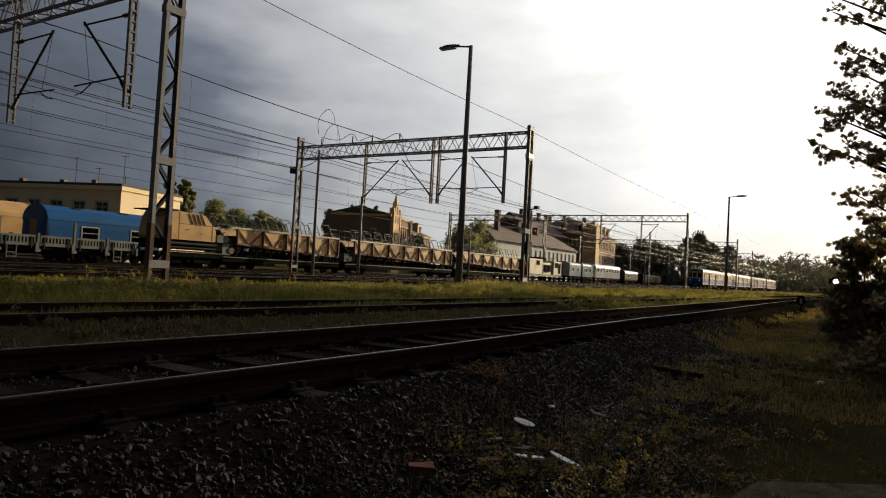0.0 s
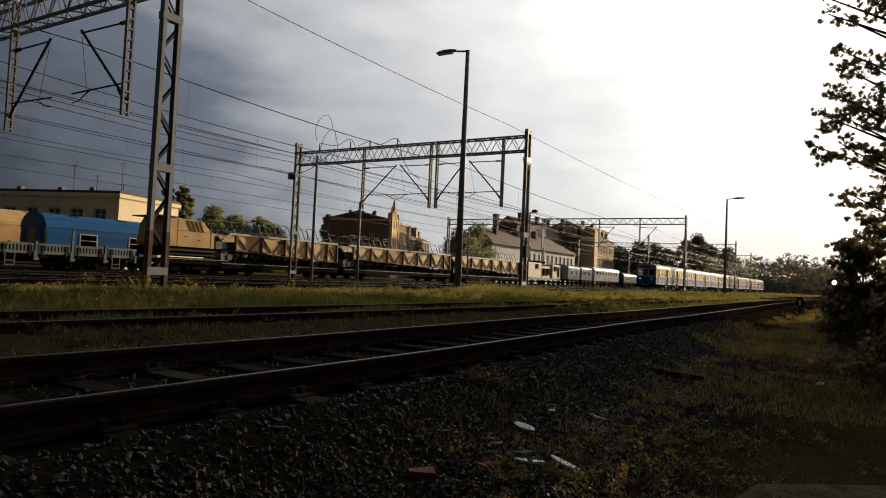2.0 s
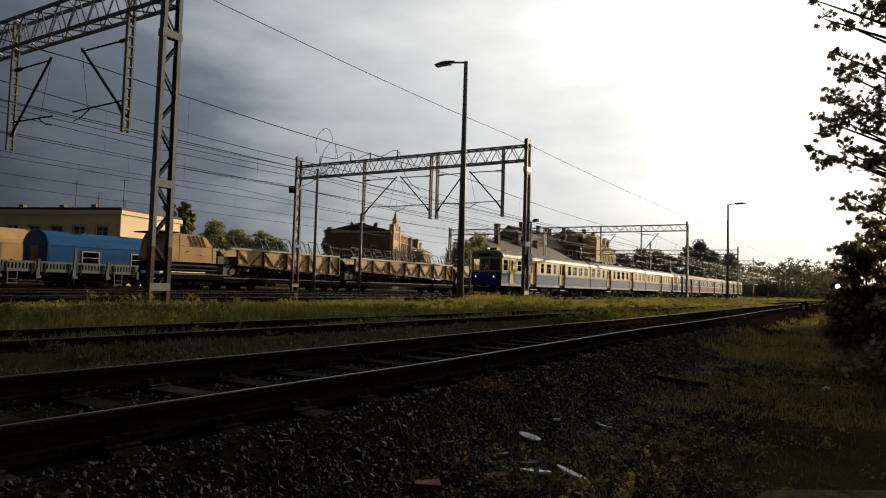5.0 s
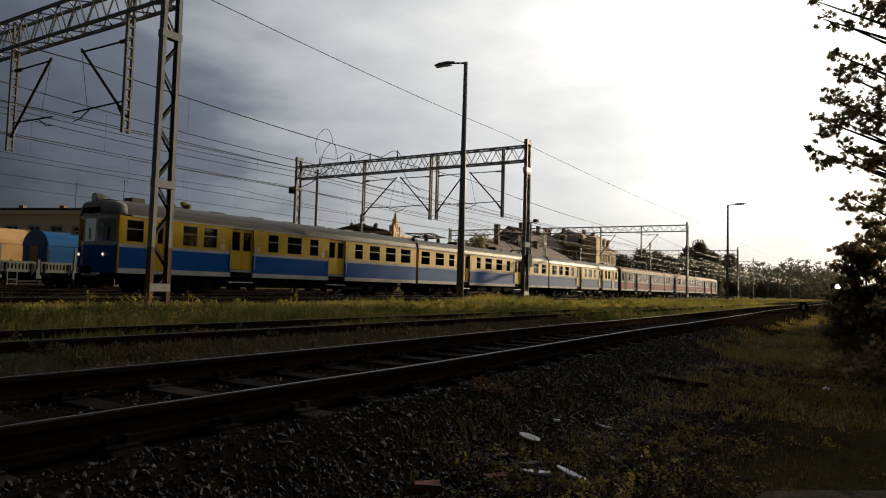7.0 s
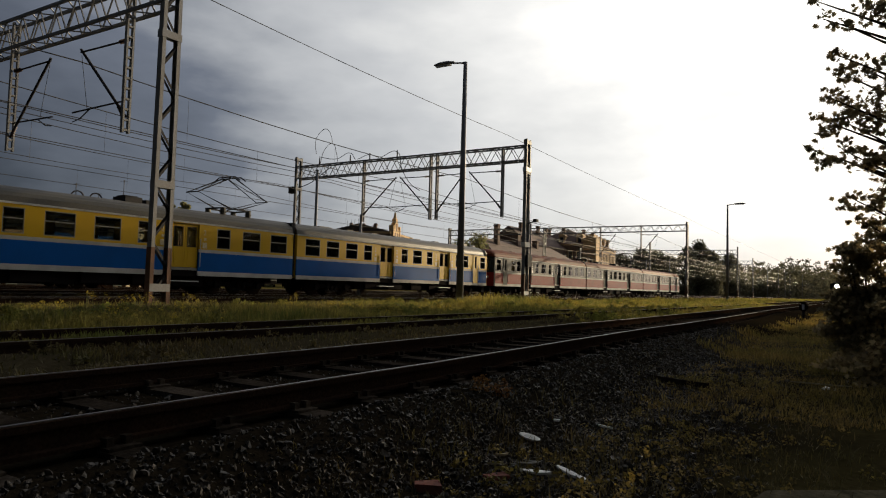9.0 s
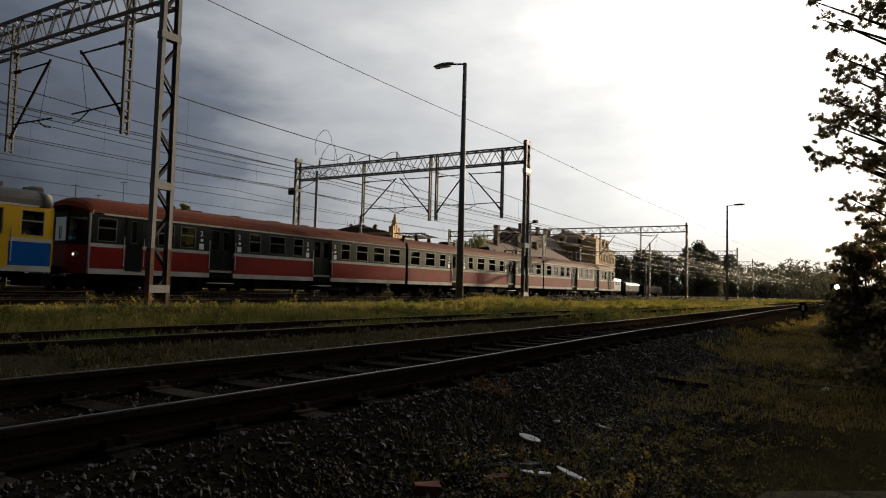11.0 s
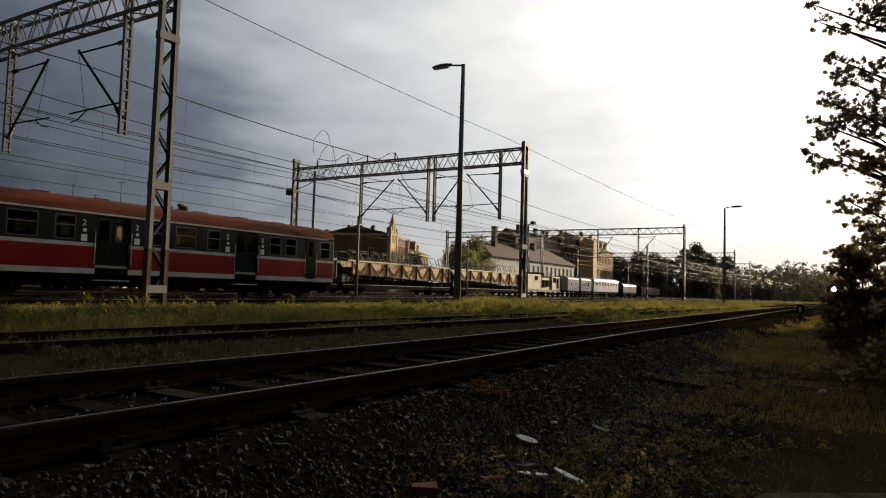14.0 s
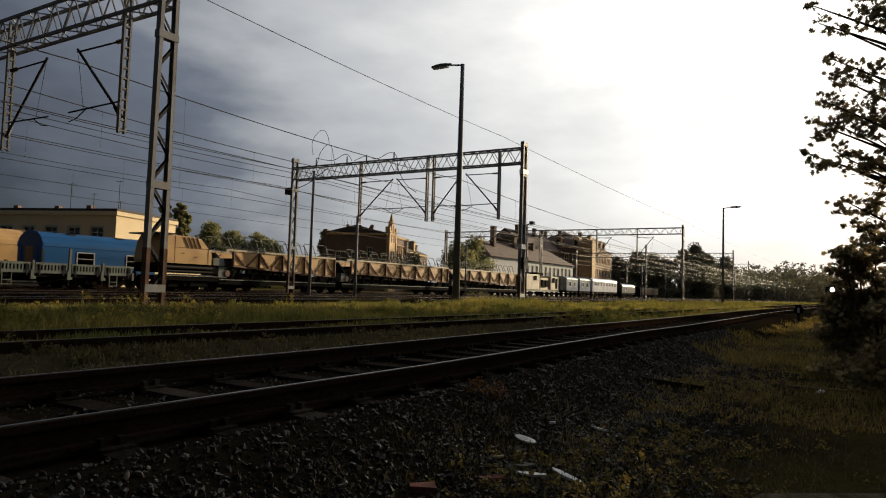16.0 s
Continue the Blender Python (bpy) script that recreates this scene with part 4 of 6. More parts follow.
        if not scheme["ribs"]:
            h = part("top_headlight", Shape().tube((X(0.35), 0, 3.92), (X(0.0), 0, 3.95), 0.15, 0.20, 16).tube((X(0.0), 0, 3.95), (X(-0.28), 0, 3.95), 0.20, 0.21, 16), M_ROOFGREY, t, "round roof headlight")
            part("lens", Shape().tube((X(-0.281), 0, 3.95), (X(-0.30), 0, 3.95), 0.17, 0.15, 16), M_LENS, h)
            part("roof_horn_box", bx(Shape(), 1.25, 1.85, -0.3, 0.3, 3.9, 4.14), M_ROOFGREY, t)
        part("front_apron", bx(Shape(), -0.3, 0.1, -1.1, 1.1, 0.32, 0.80), M_UNDER, t)
        part("coupler", bx(Shape(), -0.62, -0.3, -0.18, 0.18, 0.8, 1.12), M_UNDER, t)
        part("corner_strip", bx(Shape(), -0.04, 0.03, -HALF - 0.03, -HALF + 0.06, 0.85, 3.24), M_WHITE if scheme["ribs"] else scheme["up"], t)
    return t


UNIT_PLAN = ((END_OPEN, 0), (MID_OPEN, None), (END_OPEN, 1))
train = []
off = 0.0
for scheme in (BLUE, REDS):
    for plan, cab in UNIT_PLAN:
        c = rail_car(scheme, plan, cab)
        train.append((c, off))
        off += plan["L"] + 0.3
    off += 1.2


# ---- parked work train ----
def wheels_under(t, xs, y=0.0):
    for x in xs:
        b = Shape()
        for s in (-1, 1):
            b.box(x - 1.35, x + 1.35, s * 1.0 - 0.06, s * 1.0 + 0.06, 0.40, 0.58)
            for dx in (-0.9, 0.9):
                b.box(x + dx - 0.15, x + dx + 0.15, s * 1.06 - 0.09, s * 1.06 + 0.09, 0.3, 0.62)
            b.box(x - 0.35, x + 0.35, s * 1.04 - 0.08, s * 1.04 + 0.08, 0.24, 0.5)
        b.box(x - 0.25, x + 0.25, -0.95, 0.95, 0.4, 0.6)
        p = part("bogie", b, M_UNDER, t)
        for dx in (-0.9, 0.9):
            for s in (-1, 1):
                part("wheel", Shape().tube((x + dx, s * 0.68, 0.46), (x + dx, s * 0.82, 0.46), 0.46, 0.46, 18).tube((x + dx, s * 0.82, 0.46), (x + dx, s * 0.9, 0.46), 0.15, 0.12, 10), M_RAIL, p)


def buffers(t, x, s):
    for y in (-0.87, 0.87):
        part("buffer", Shape().tube((x, y, 0.95), (x + s * 0.4, y, 0.95), 0.09, 0.09, 10).tube((x + s * 0.4, y, 0.95), (x + s * 0.46, y, 0.95), 0.22, 0.22, 14), M_DARKSTEEL, t)


def slatted_wagon(x0, x1):
    t = thing("flat_wagon", pose(x0, T5, 0), "low flat wagon with grey slatted drop sides", "wagon", "parked work train")
    Lw = x1 - x0
    part("underframe", Shape().box(0, Lw, -1.3, 1.3, 0.62, 0.8).box(0.2, Lw - 0.2, -0.5, 0.5, 0.4, 0.62), M_UNDER, t)
    n = int(Lw / 1.75)
    step = Lw / n
    for s in (-1, 1):
        for k in range(n):
            a, b = k * step + 0.12, (k + 1) * step - 0.12
            p = Shape()
            y0, y1 = sorted((s * 1.36, s * 1.42))
            p.box(a, b, y0, y1, 0.82, 0.98).box(a, b, y0, y1, 1.26, 1.38)
            m = 9
            for j in range(m + 1):
                xx = a + (b - a - 0.09) * j / m
                p.box(xx, xx + 0.09, y0, y1, 0.98, 1.26)
            part("drop_side", p, M_GREYPANEL, t)
            part("inner_board", Shape().box(a, b, s * 1.33 - 0.01, s * 1.33 + 0.01, 0.82, 1.34), M_UNDER, t)
            part("stake", Shape().box(k * step - 0.06, k * step + 0.06, s * 1.38 - 0.06, s * 1.38 + 0.06, 0.6, 1.5 if k % 2 else 2.2), M_GREYPANEL, t)
            part("latch", Shape().box(b - 0.02, b + 0.1, min(s * 1.42, s * 1.48), max(s * 1.42, s * 1.48), 0.55, 1.0), M_GREYPANEL, t)
    for k in range(n):
        x = k * step
        part("bracket", Shape().beam((x, -1.38, 0.62), (x + 0.1, -1.2, 0.2), 0.07).box(x - 0.14, x + 0.14, -1.46, -1.34, 0.50, 0.66), M_GREYPANEL, t)
        part("hinge", Shape().box(x + 0.3, x + 0.36, -1.45, -1.36, 0.7, 1.3).box(x + step - 0.36, x + step - 0.3, -1.45, -1.36, 0.7, 1.3), M_DARKSTEEL, t)
        if k % 3 == 1:
            rung = Shape().box(x + 0.4, x + 0.44, -1.42, -1.38, 0.15, 0.8).box(x + 0.86, x + 0.9, -1.42, -1.38, 0.15, 0.8)
            for z in (0.2, 0.42):
                rung.box(x + 0.44, x + 0.86, -1.42, -1.38, z, z + 0.04)
            part("step_ladder", rung, M_GREYPANEL, t)
    part("truss_rod", Shape().path([(3.6, -1.2, 0.6), (5.4, -1.2, 0.28), (Lw - 5.4, -1.2, 0.28), (Lw - 3.6, -1.2, 0.6)], 0.04), M_UNDER, t)
    part("brake_cylinder", Shape().tube((6.2, -0.8, 0.45), (7.1, -0.8, 0.45), 0.2, 0.2, 12), M_UNDER, t)
    wheels_under(t, (2.4, Lw - 2.4))
    buffers(t, Lw, 1)
    return t


slatted_wagon(9.5, 24.9)


def arched_van(name, x0, x1, y, z_side, z_top, mat, label, half=1.4, end_x=0.0, windows=(), roof=None, vents=()):
    t = thing(name, pose(x0, y, 0), label, "railway van", "parked work train")
    Lw = x1 - x0
    n = 12
    ring = lambda x, k=1.0: [(x, -half * k * math.cos(math.pi * j / n), z_side + (z_top - z_side) * k * math.sin(math.pi * j / n)) for j in range(n + 1)]
    part("roof", Shape().loft([ring(-0.06, 1.02), ring(Lw + 0.06, 1.02)]), roof or mat, t, smooth=False)
    for s in (-1, 1):
        y0, y1 = sorted((s * half, s * (half - 0.06)))
        wall = Shape().plate((0.0, Lw), (1.0, z_side), y0, y1, windows)
        part("side_wall", wall, mat, t)
        for a, b, z0, z1 in windows:
            f = Shape()
            yo = sorted((s * (half + 0.02), s * (half - 0.05)))
            f.box(a - 0.05, b + 0.05, *yo, z0 - 0.05, z0 + 0.02).box(a - 0.05, b + 0.05, *yo, z1 - 0.02, z1 + 0.05).box(a - 0.05, a + 0.02, *yo, z0, z1).box(b - 0.02, b + 0.05, *yo, z0, z1)
            f.box(a, b, *yo, (z0 + z1) / 2 - 0.02, (z0 + z1) / 2 + 0.02)
            w = part("window", f, M_FRAME, t, "pale window frame")
            part("pane", Shape().box(a, b, s * (half - 0.04) - 0.004, s * (half - 0.04) + 0.004, z0, z1), M_PANE, w)
    for x in (0.0, Lw):
        part("end_wall", Shape().box(x - 0.03, x + 0.03, -half + 0.02, half - 0.02, 1.0, z_side + 0.05), mat, t)
        rim = [(x, -(half + 0.02) * math.cos(math.pi * j / n), z_side + (z_top - z_side + 0.03) * math.sin(math.pi * j / n)) for j in range(n + 1)]
        part("end_rim", Shape().path(rim, 0.06), mat, t)
        part("end_door", Shape().box(x - 0.05, x + 0.05, -0.45, 0.45, 1.05, z_side + 0.1), M_DARKFRAME, t)
        for yy in (-0.95, 0.95):
            part("end_post", Shape().box(x - 0.06, x + 0.06, yy - 0.05, yy + 0.05, 1.0, z_side + 0.05), mat, t)
    for x in vents:
        part("roof_vent", Shape().box(x, x + 0.5, -0.75, -0.3, z_top - 0.22, z_top - 0.02), M_DARKSTEEL, t)
    part("underframe", Shape().box(0, Lw, -1.3, 1.3, 0.75, 1.0), M_UNDER, t)
    wheels_under(t, (2.3, Lw - 2.3))
    return t


arched_van("blue_van", 22.4, 30.2, T6, 2.5, 3.42, M_BLUEVAN, "bright blue railway van with an arched roof", windows=((2.2, 3.3, 1.45, 2.2), (5.6, 6.7, 1.45, 2.2)), vents=(1.9, 5.2))
arched_van("beige_van", 10.0, 24.5, 49.0, 2.7, 3.75, M_BEIGE, "beige railway van with an arched roof", windows=((8.0, 9.0, 1.6, 2.3), (11.0, 12.0, 1.6, 2.3)))

# small open shelter on the platform behind
sh = thing("platform_shelter", pose(19.6, 45.9, 0), "small open platform shelter with a brown roof", "shelter")
part("roof", Shape().add([(-3, -0.7, 2.55), (1.6, -0.7, 2.55), (1.6, 0.9, 2.75), (-3, 0.9, 2.75), (-3, -0.7, 2.45), (1.6, -0.7, 2.45), (1.6, 0.9, 2.65), (-3, 0.9, 2.65)], ((0, 1, 2, 3), (7, 6, 5, 4), (4, 5, 1, 0), (5, 6, 2, 1), (6, 7, 3, 2), (7, 4, 0, 3))), M_BROWN, sh)
for x in (-2.8, -0.8, 1.4):
    part("post", Shape().box(x - 0.06, x + 0.06, -0.5, -0.38, -0.2, 2.5), M_BROWN, sh)


def machine_wagon(x0, x1):
    t = thing("work_machine", pose(x0, T5, 0), "beige track machine cabin on a dark flat wagon", "work machine", "parked work train")
    Lw = x1 - x0
    h = 1.35
    prof = [(0.0, 1.95), (0.15, 1.75), (Lw - 0.1, 1.75), (Lw - 0.1, 2.5), (Lw - 1.0, 3.42), (Lw - 1.7, 3.5), (0.45, 3.55), (0.2, 3.1)]
    part("cabin", Shape().loft([[(x, -h, z) for x, z in prof], [(x, h, z) for x, z in prof]]), M_BEIGE, t)
    part("roof_lip", Shape().box(-0.35, 0.9, -h - 0.1, h + 0.1, 3.55, 3.62), M_DARKSTEEL, t, "dark overhanging roof lip")
    part("panel_seam", Shape().box(1.0, 1.03, -h - 0.012, -h, 1.8, 3.5).box(1.03, 3.6, -h - 0.012, -h, 2.75, 2.78).box(3.6, 3.63, -h - 0.012, -h, 1.8, 3.5), M_BROWN, t)
    for k in range(4):
        part("louvre", Shape().beam((Lw - 2.3 + 0.32 * k, -h - 0.015, 3.45), (Lw - 1.95 + 0.32 * k, -h - 0.015, 2.8), 0.05, 0.03), M_BROWN, t)
    for x, z in ((1.6, 2.4), (2.6, 2.2), (4.2, 2.3)):
        part("handle", Shape().box(x, x + 0.16, -h - 0.04, -h, z, z + 0.04), M_DARKSTEEL, t)
    part("door", Shape().box(0.35, 0.95, -h - 0.02, -h - 0.002, 1.85, 3.2), M_BEIGE, t)
    part("engine_deck", Shape().box(0.0, Lw + 0.6, -1.25, 1.25, 1.15, 1.75), M_UNDER, t)
    for z, r in ((1.25, 0.06), (1.5, 0.09), (1.02, 0.05)):
        part("pipe", Shape().tube((0.2, -1.32, z), (Lw, -1.32, z), r), M_DARKSTEEL, t)
    part("sole_bar", Shape().box(-0.4, Lw + 1.2, -1.36, -1.28, 0.66, 0.95).box(-0.4, Lw + 1.2, 1.28, 1.36, 0.66, 0.95).box(-0.4, Lw + 1.2, -1.28, 1.28, 0.85, 0.95), M_UNDER, t)
    part("edge_strip", Shape().box(-0.4, Lw + 1.2, -1.40, -1.28, 0.955, 1.0), M_GREYPANEL, t, "paler strip along the edge of the frame")
    part("fuel_tank", Shape().box(2.4, 3.8, -1.2, 1.2, 0.3, 0.72), M_UNDER, t)
    part("crate", Shape().box(Lw + 0.1, Lw + 1.0, -1.3, -0.4, 1.75, 2.25), M_GREYPANEL, t, "small grey box")
    wheels_under(t, (1.2, Lw - 0.6))
    return t


machine_wagon(26.7, 30.7)


def conveyor_wagon(x0, x1, first=False):
    t = thing("conveyor_wagon", pose(x0, T5, 0), "beige hopper conveyor wagon with brown ribs and top railing", "wagon", "parked work train")
    Lw = x1 - x0
    part("sole_bar", Shape().box(0.1, Lw - 0.1, -1.36, -1.26, 0.5, 0.78).box(0.1, Lw - 0.1, 1.26, 1.36, 0.5, 0.78).box(0.1, Lw - 0.1, -1.26, 1.26, 0.6, 0.7), M_UNDER, t)
    for y in (-1.34, 1.34):
        part("edge_strip", Shape().box(0.1, Lw - 0.1, y - 0.06, y + 0.06, 0.782, 0.84), M_GREYPANEL, t, "paler strip along the edge of the frame")
    wheels_under(t, (2.2, Lw - 2.2))
    buffers(t, Lw, 1)
    a, b = 1.2, Lw - 0.35
    bot = lambda x: 1.78 - 0.42 * (x - a) / (b - a)
    top = 2.78
    h = 1.36
    for s in (-1, 1):
        y0, y1 = sorted((s * h, s * (h - 0.05)))
        p = Shape().add([(a, y0, bot(a)), (b, y0, bot(b)), (b, y1, bot(b)), (a, y1, bot(a)), (a, y0, top), (b, y0, top), (b, y1, top), (a, y1, top)],
                        ((3, 2, 1, 0), (4, 5, 6, 7), (0, 1, 5, 4), (1, 2, 6, 5), (2, 3, 7, 6), (3, 0, 4, 7)))
        part("side_panel", p, M_BEIGE, t)
        part("top_rail", Shape().box(a - 0.6, b + 0.1, s * h - 0.07, s * h + 0.07, top, top + 0.13), M_CREAM, t)
        part("bottom_rail", Shape().beam((a, s * (h + 0.02), bot(a)), (b, s * (h + 0.02), bot(b)), 0.1, 0.14), M_BROWN, t)
        n = int((b - a) / 1.15)
        for k in range(n + 1):
            x = a + (b - a) * k / n
            y = s * (h + 0.045)
            if k % 2 == 0 or k == n:
                part("rib", Shape().beam((x, y, bot(x)), (x, y, top), 0.09, 0.20), M_BROWN, t)
            if k < n:
                x2 = a + (b - a) * (k + 1) / n
                lo, up = (x, x2) if k % 2 else (x2, x)
                part("rib", Shape().beam((lo, y, bot(lo)), (up, y, top), 0.05, 0.10), M_BROWN, t)
        n = int((Lw - 1.2) / 1.5)
        step = (b - a) / n
        for k in range(n):
            x = a - 0.5 + step * k
            hi = top + (1.05 if first else 0.95)
            part("hoop", Shape().path([(x + 0.55, s * 1.25, top + 0.08), (x + 0.08, s * 1.15, hi - 0.12), (x + 0.18, s * 1.12, hi), (x + step * 0.62, s * 1.12, hi), (x + step * 0.62 + 0.16, s * 1.15, hi - 0.1), (x + step * 0.62 + 0.5, s * 1.25, top + 0.08)], 0.035), M_GREYPANEL, t)
        part("hand_rail", Shape().tube((a - 0.1, s * 1.2, top + 0.38), (b, s * 1.2, top + 0.38), 0.018, n=6), M_GREYPANEL, t)
    part("belt", Shape().box(a, b, -h + 0.06, h - 0.06, 2.2, 2.3), M_UNDER, t)
    # the chute that climbs over the gap, and the hopper legs
    part("chute", Shape().add([(-0.2, -1.1, 2.5), (1.5, -1.1, 1.05), (1.5, 1.1, 1.05), (-0.2, 1.1, 2.5), (-0.08, -1.1, 2.62), (1.66, -1.1, 1.13), (1.66, 1.1, 1.13), (-0.08, 1.1, 2.62)],
                              ((3, 2, 1, 0), (4, 5, 6, 7), (0, 1, 5, 4), (1, 2, 6, 5), (2, 3, 7, 6), (3, 0, 4, 7))), M_DARKSTEEL, t, "dark sloping chute")
    for k in range(6):
        part("chute_rung", Shape().beam((0.05 + 0.28 * k, -1.14, 2.32 - 0.24 * k), (0.35 + 0.28 * k, -1.14, 2.52 - 0.24 * k), 0.05), M_GREYPANEL, t)
    part("drive_box", Shape().box(0.15, 0.75, -1.2, -0.3, 1.0, 1.7), M_GREYPANEL, t)
    part("valve_wheel", Shape().tube((0.9, -1.25, 1.25), (0.9, -1.18, 1.25), 0.22, 0.22, 14), M_BROWN, t)
    n = int((b - a) / 1.3)
    for k in range(n):
        x = a + 0.6 + (b - a - 1.0) * k / max(1, n - 1)
        for s in (-1, 1):
            part("hopper_leg", Shape().beam((x, s * 1.1, 0.82), (x + 0.25, s * 1.15, bot(x)), 0.12), M_UNDER, t)
    part("inner_frame", Shape().box(a + 0.3, b - 0.3, -0.9, 0.9, 0.82, 1.3), M_UNDER, t)
    return t


conveyor_wagon(31.2, 43.4, True)
conveyor_wagon(44.0, 61.6)
conveyor_wagon(62.3, 78.6)


def cream_machine(x0, x1):
    t = thing("work_machine", pose(x0, T5, 0), "cream track machine with dark engine openings", "work machine", "parked work train")
    Lw = x1 - x0
    part("frame", Shape().box(0, Lw, -1.3, 1.3, 0.7, 1.0), M_GREYPANEL, t)
    part("cabin", Shape().box(0.2, 4.6, -1.35, 1.35, 1.0, 3.0), M_CREAM, t)
    part("engine_house", Shape().box(5.2, 8.0, -1.2, 1.2, 1.0, 2.6), M_CREAM, t)
    part("rear_cabin", Shape().box(8.6, Lw - 0.3, -1.35, 1.35, 1.0, 2.9), M_CREAM, t)
    for x, w, z0, z1 in ((2.6, 1.0, 2.2, 2.8), (5.5, 0.8, 1.4, 2.3), (6.7, 0.9, 1.4, 2.3), (9.0, 1.0, 2.0, 2.7), (10.3, 0.7, 1.2, 2.6)):
        part("opening", Shape().box(x, x + w, -1.39, -1.355 + (0.17 if 5 < x < 8 else 0), z0, z1), M_UNDER, t)
    part("exhaust_hood", Shape().box(4.4, 6.6, -1.0, 1.0, 2.9, 3.3), M_UNDER, t)
    part("mast_frame", Shape().tube((7.4, -1.0, 1.0), (7.4, -1.0, 3.4), 0.06).tube((8.3, -1.0, 1.0), (8.3, -1.0, 3.4), 0.06).tube((7.4, -1.0, 3.4), (8.3, -1.0, 3.4), 0.06), M_CREAM, t)
    wheels_under(t, (2.0, Lw - 2.2))
    return t


cream_machine(81.0, 92.8)
arched_van("grey_blue_van", 95.6, 100.4, T5, 2.7, 3.1, M_BLUEGREY, "small pale blue-grey railway van", windows=((1.0, 1.8, 1.7, 2.3), (3.0, 3.8, 1.7, 2.3)))
arched_van("grey_blue_van", 101.2, 106.0, T5, 2.7, 3.1, M_BLUEGREY, "small pale blue-grey railway van", windows=((1.0, 1.8, 1.7, 2.3), (3.0, 3.8, 1.7, 2.3)))
arched_van("white_van", 107.2, 120.4, T5, 2.75, 3.25, M_VANWHITE, "white railway coach with a row of small windows", windows=tuple((1.0 + 1.5 * k, 1.9 + 1.5 * k, 2.0, 2.5) for k in range(8)))
arched_van("dark_van", 123.5, 132.0, T5, 2.2, 2.7, M_GREYGREEN, "low dark railway van", windows=((2.0, 3.2, 1.4, 1.9),))
arched_van("dark_van", 136.0, 150.0, T5, 1.9, 2.2, M_UNDER, "low dark open wagon under a cover")


# ---- buildings ----
def house(x, y, turn, w, d, h, wall, label, windows=(), roof="flat", rise=3.0, tile=None, eave=0.3, trim=None, surround=0.1):
    """Front face along its own x, facing its -y; windows: (face, along, sill, width, height)."""
    t = thing("house", pose(x, y, -0.25, 0, 0, turn), label, "building", "station buildings")
    hole = lambda f: [(u - ww / 2, u + ww / 2, z, z + hh) for face, u, z, ww, hh in windows if face == f]
    part("wall", Shape().plate((0, w), (0, h), 0, 0.35, hole("front")), wall, t)
    part("wall", Shape().box(0, w, d - 0.35, d, 0, h), wall, t)
    side = Shape().plate((0.35, d - 0.35), (0, h), 0, 0.35, hole("side"))
    side.v, side.f = [(y, x, z) for x, y, z in side.v], [tuple(reversed(q)) for q in side.f]
    part("wall", side, wall, t)
    part("wall", Shape().box(w - 0.35, w, 0.35, d - 0.35, 0, h), wall, t)
    tile = tile or M_TILE
    e = eave
    if roof == "flat":
        part("roof", Shape().box(-e, w + e, -e, d + e, h, h + 0.22), tile, t)
    elif roof == "ridge_x":
        part("roof", Shape().loft([[(-e, -e, h), (-e, d / 2, h + rise), (-e, d + e, h)], [(w + e, -e, h), (w + e, d / 2, h + rise), (w + e, d + e, h)]]), tile, t)
    elif roof == "hip":
        k = min(w, d) * 0.45
        v = [(-e, -e, h), (w + e, -e, h), (w + e, d + e, h), (-e, d + e, h), (k, d / 2, h + rise), (w - k, d / 2, h + rise)]
        part("roof", Shape().add(v, ((0, 1, 5, 4), (1, 2, 5), (2, 3, 4, 5), (3, 0, 4), (3, 2, 1, 0))), tile, t)
    part("cornice", Shape().box(-0.18, w + 0.18, -0.18, 0.0, h - 0.4, h - 0.02).box(-0.18, 0.0, 0, d, h - 0.4, h - 0.02), trim or wall, t)
    for face, u, z, ww, hh in windows:
        k = surround
        f, fr = Shape(), Shape()
        f.box(-ww / 2 - k, ww / 2 + k, -0.12, 0.0, -0.16, 0.0).box(-ww / 2 - k, ww / 2 + k, -0.06, 0.0, hh, hh + k * 1.5)
        f.box(-ww / 2 - k, -ww / 2, -0.05, 0.0, 0.0, hh).box(ww / 2, ww / 2 + k, -0.05, 0.0, 0.0, hh)
        fr.box(-ww / 2, -ww / 2 + 0.07, 0.1, 0.16, 0, hh).box(ww / 2 - 0.07, ww / 2, 0.1, 0.16, 0, hh).box(-ww / 2 + 0.07, ww / 2 - 0.07, 0.1, 0.16, 0, 0.07)
        fr.box(-ww / 2 + 0.07, ww / 2 - 0.07, 0.1, 0.16, hh - 0.07, hh).box(-0.04, 0.04, 0.1, 0.16, 0.07, hh - 0.07).box(-ww / 2 + 0.07, ww / 2 - 0.07, 0.11, 0.15, hh * 0.62, hh * 0.62 + 0.06)
        m = pose(u, 0, z) if face == "front" else pose(0, u, z, 0, 0, -90)
        wn = part("window", f, trim or M_FRAME, t, at=m)
        part("window_frame", fr, M_FRAME, wn)
        part("pane", Shape().box(-ww / 2 + 0.02, ww / 2 - 0.02, 0.125, 0.135, 0.02, hh - 0.02), M_PANE, wn)
    return t


def add_chimney(t, x, y, z0, z1, w=0.8, mat=None, name="chimney"):
    part(name, Shape().box(x - w / 2, x + w / 2, y - w / 2, y + w / 2, z0, z1).box(x - w / 2 - 0.1, x + w / 2 + 0.1, y - w / 2 - 0.1, y + w / 2 + 0.1, z1 - 0.4, z1 - 0.15), mat or M_BRICK, t)


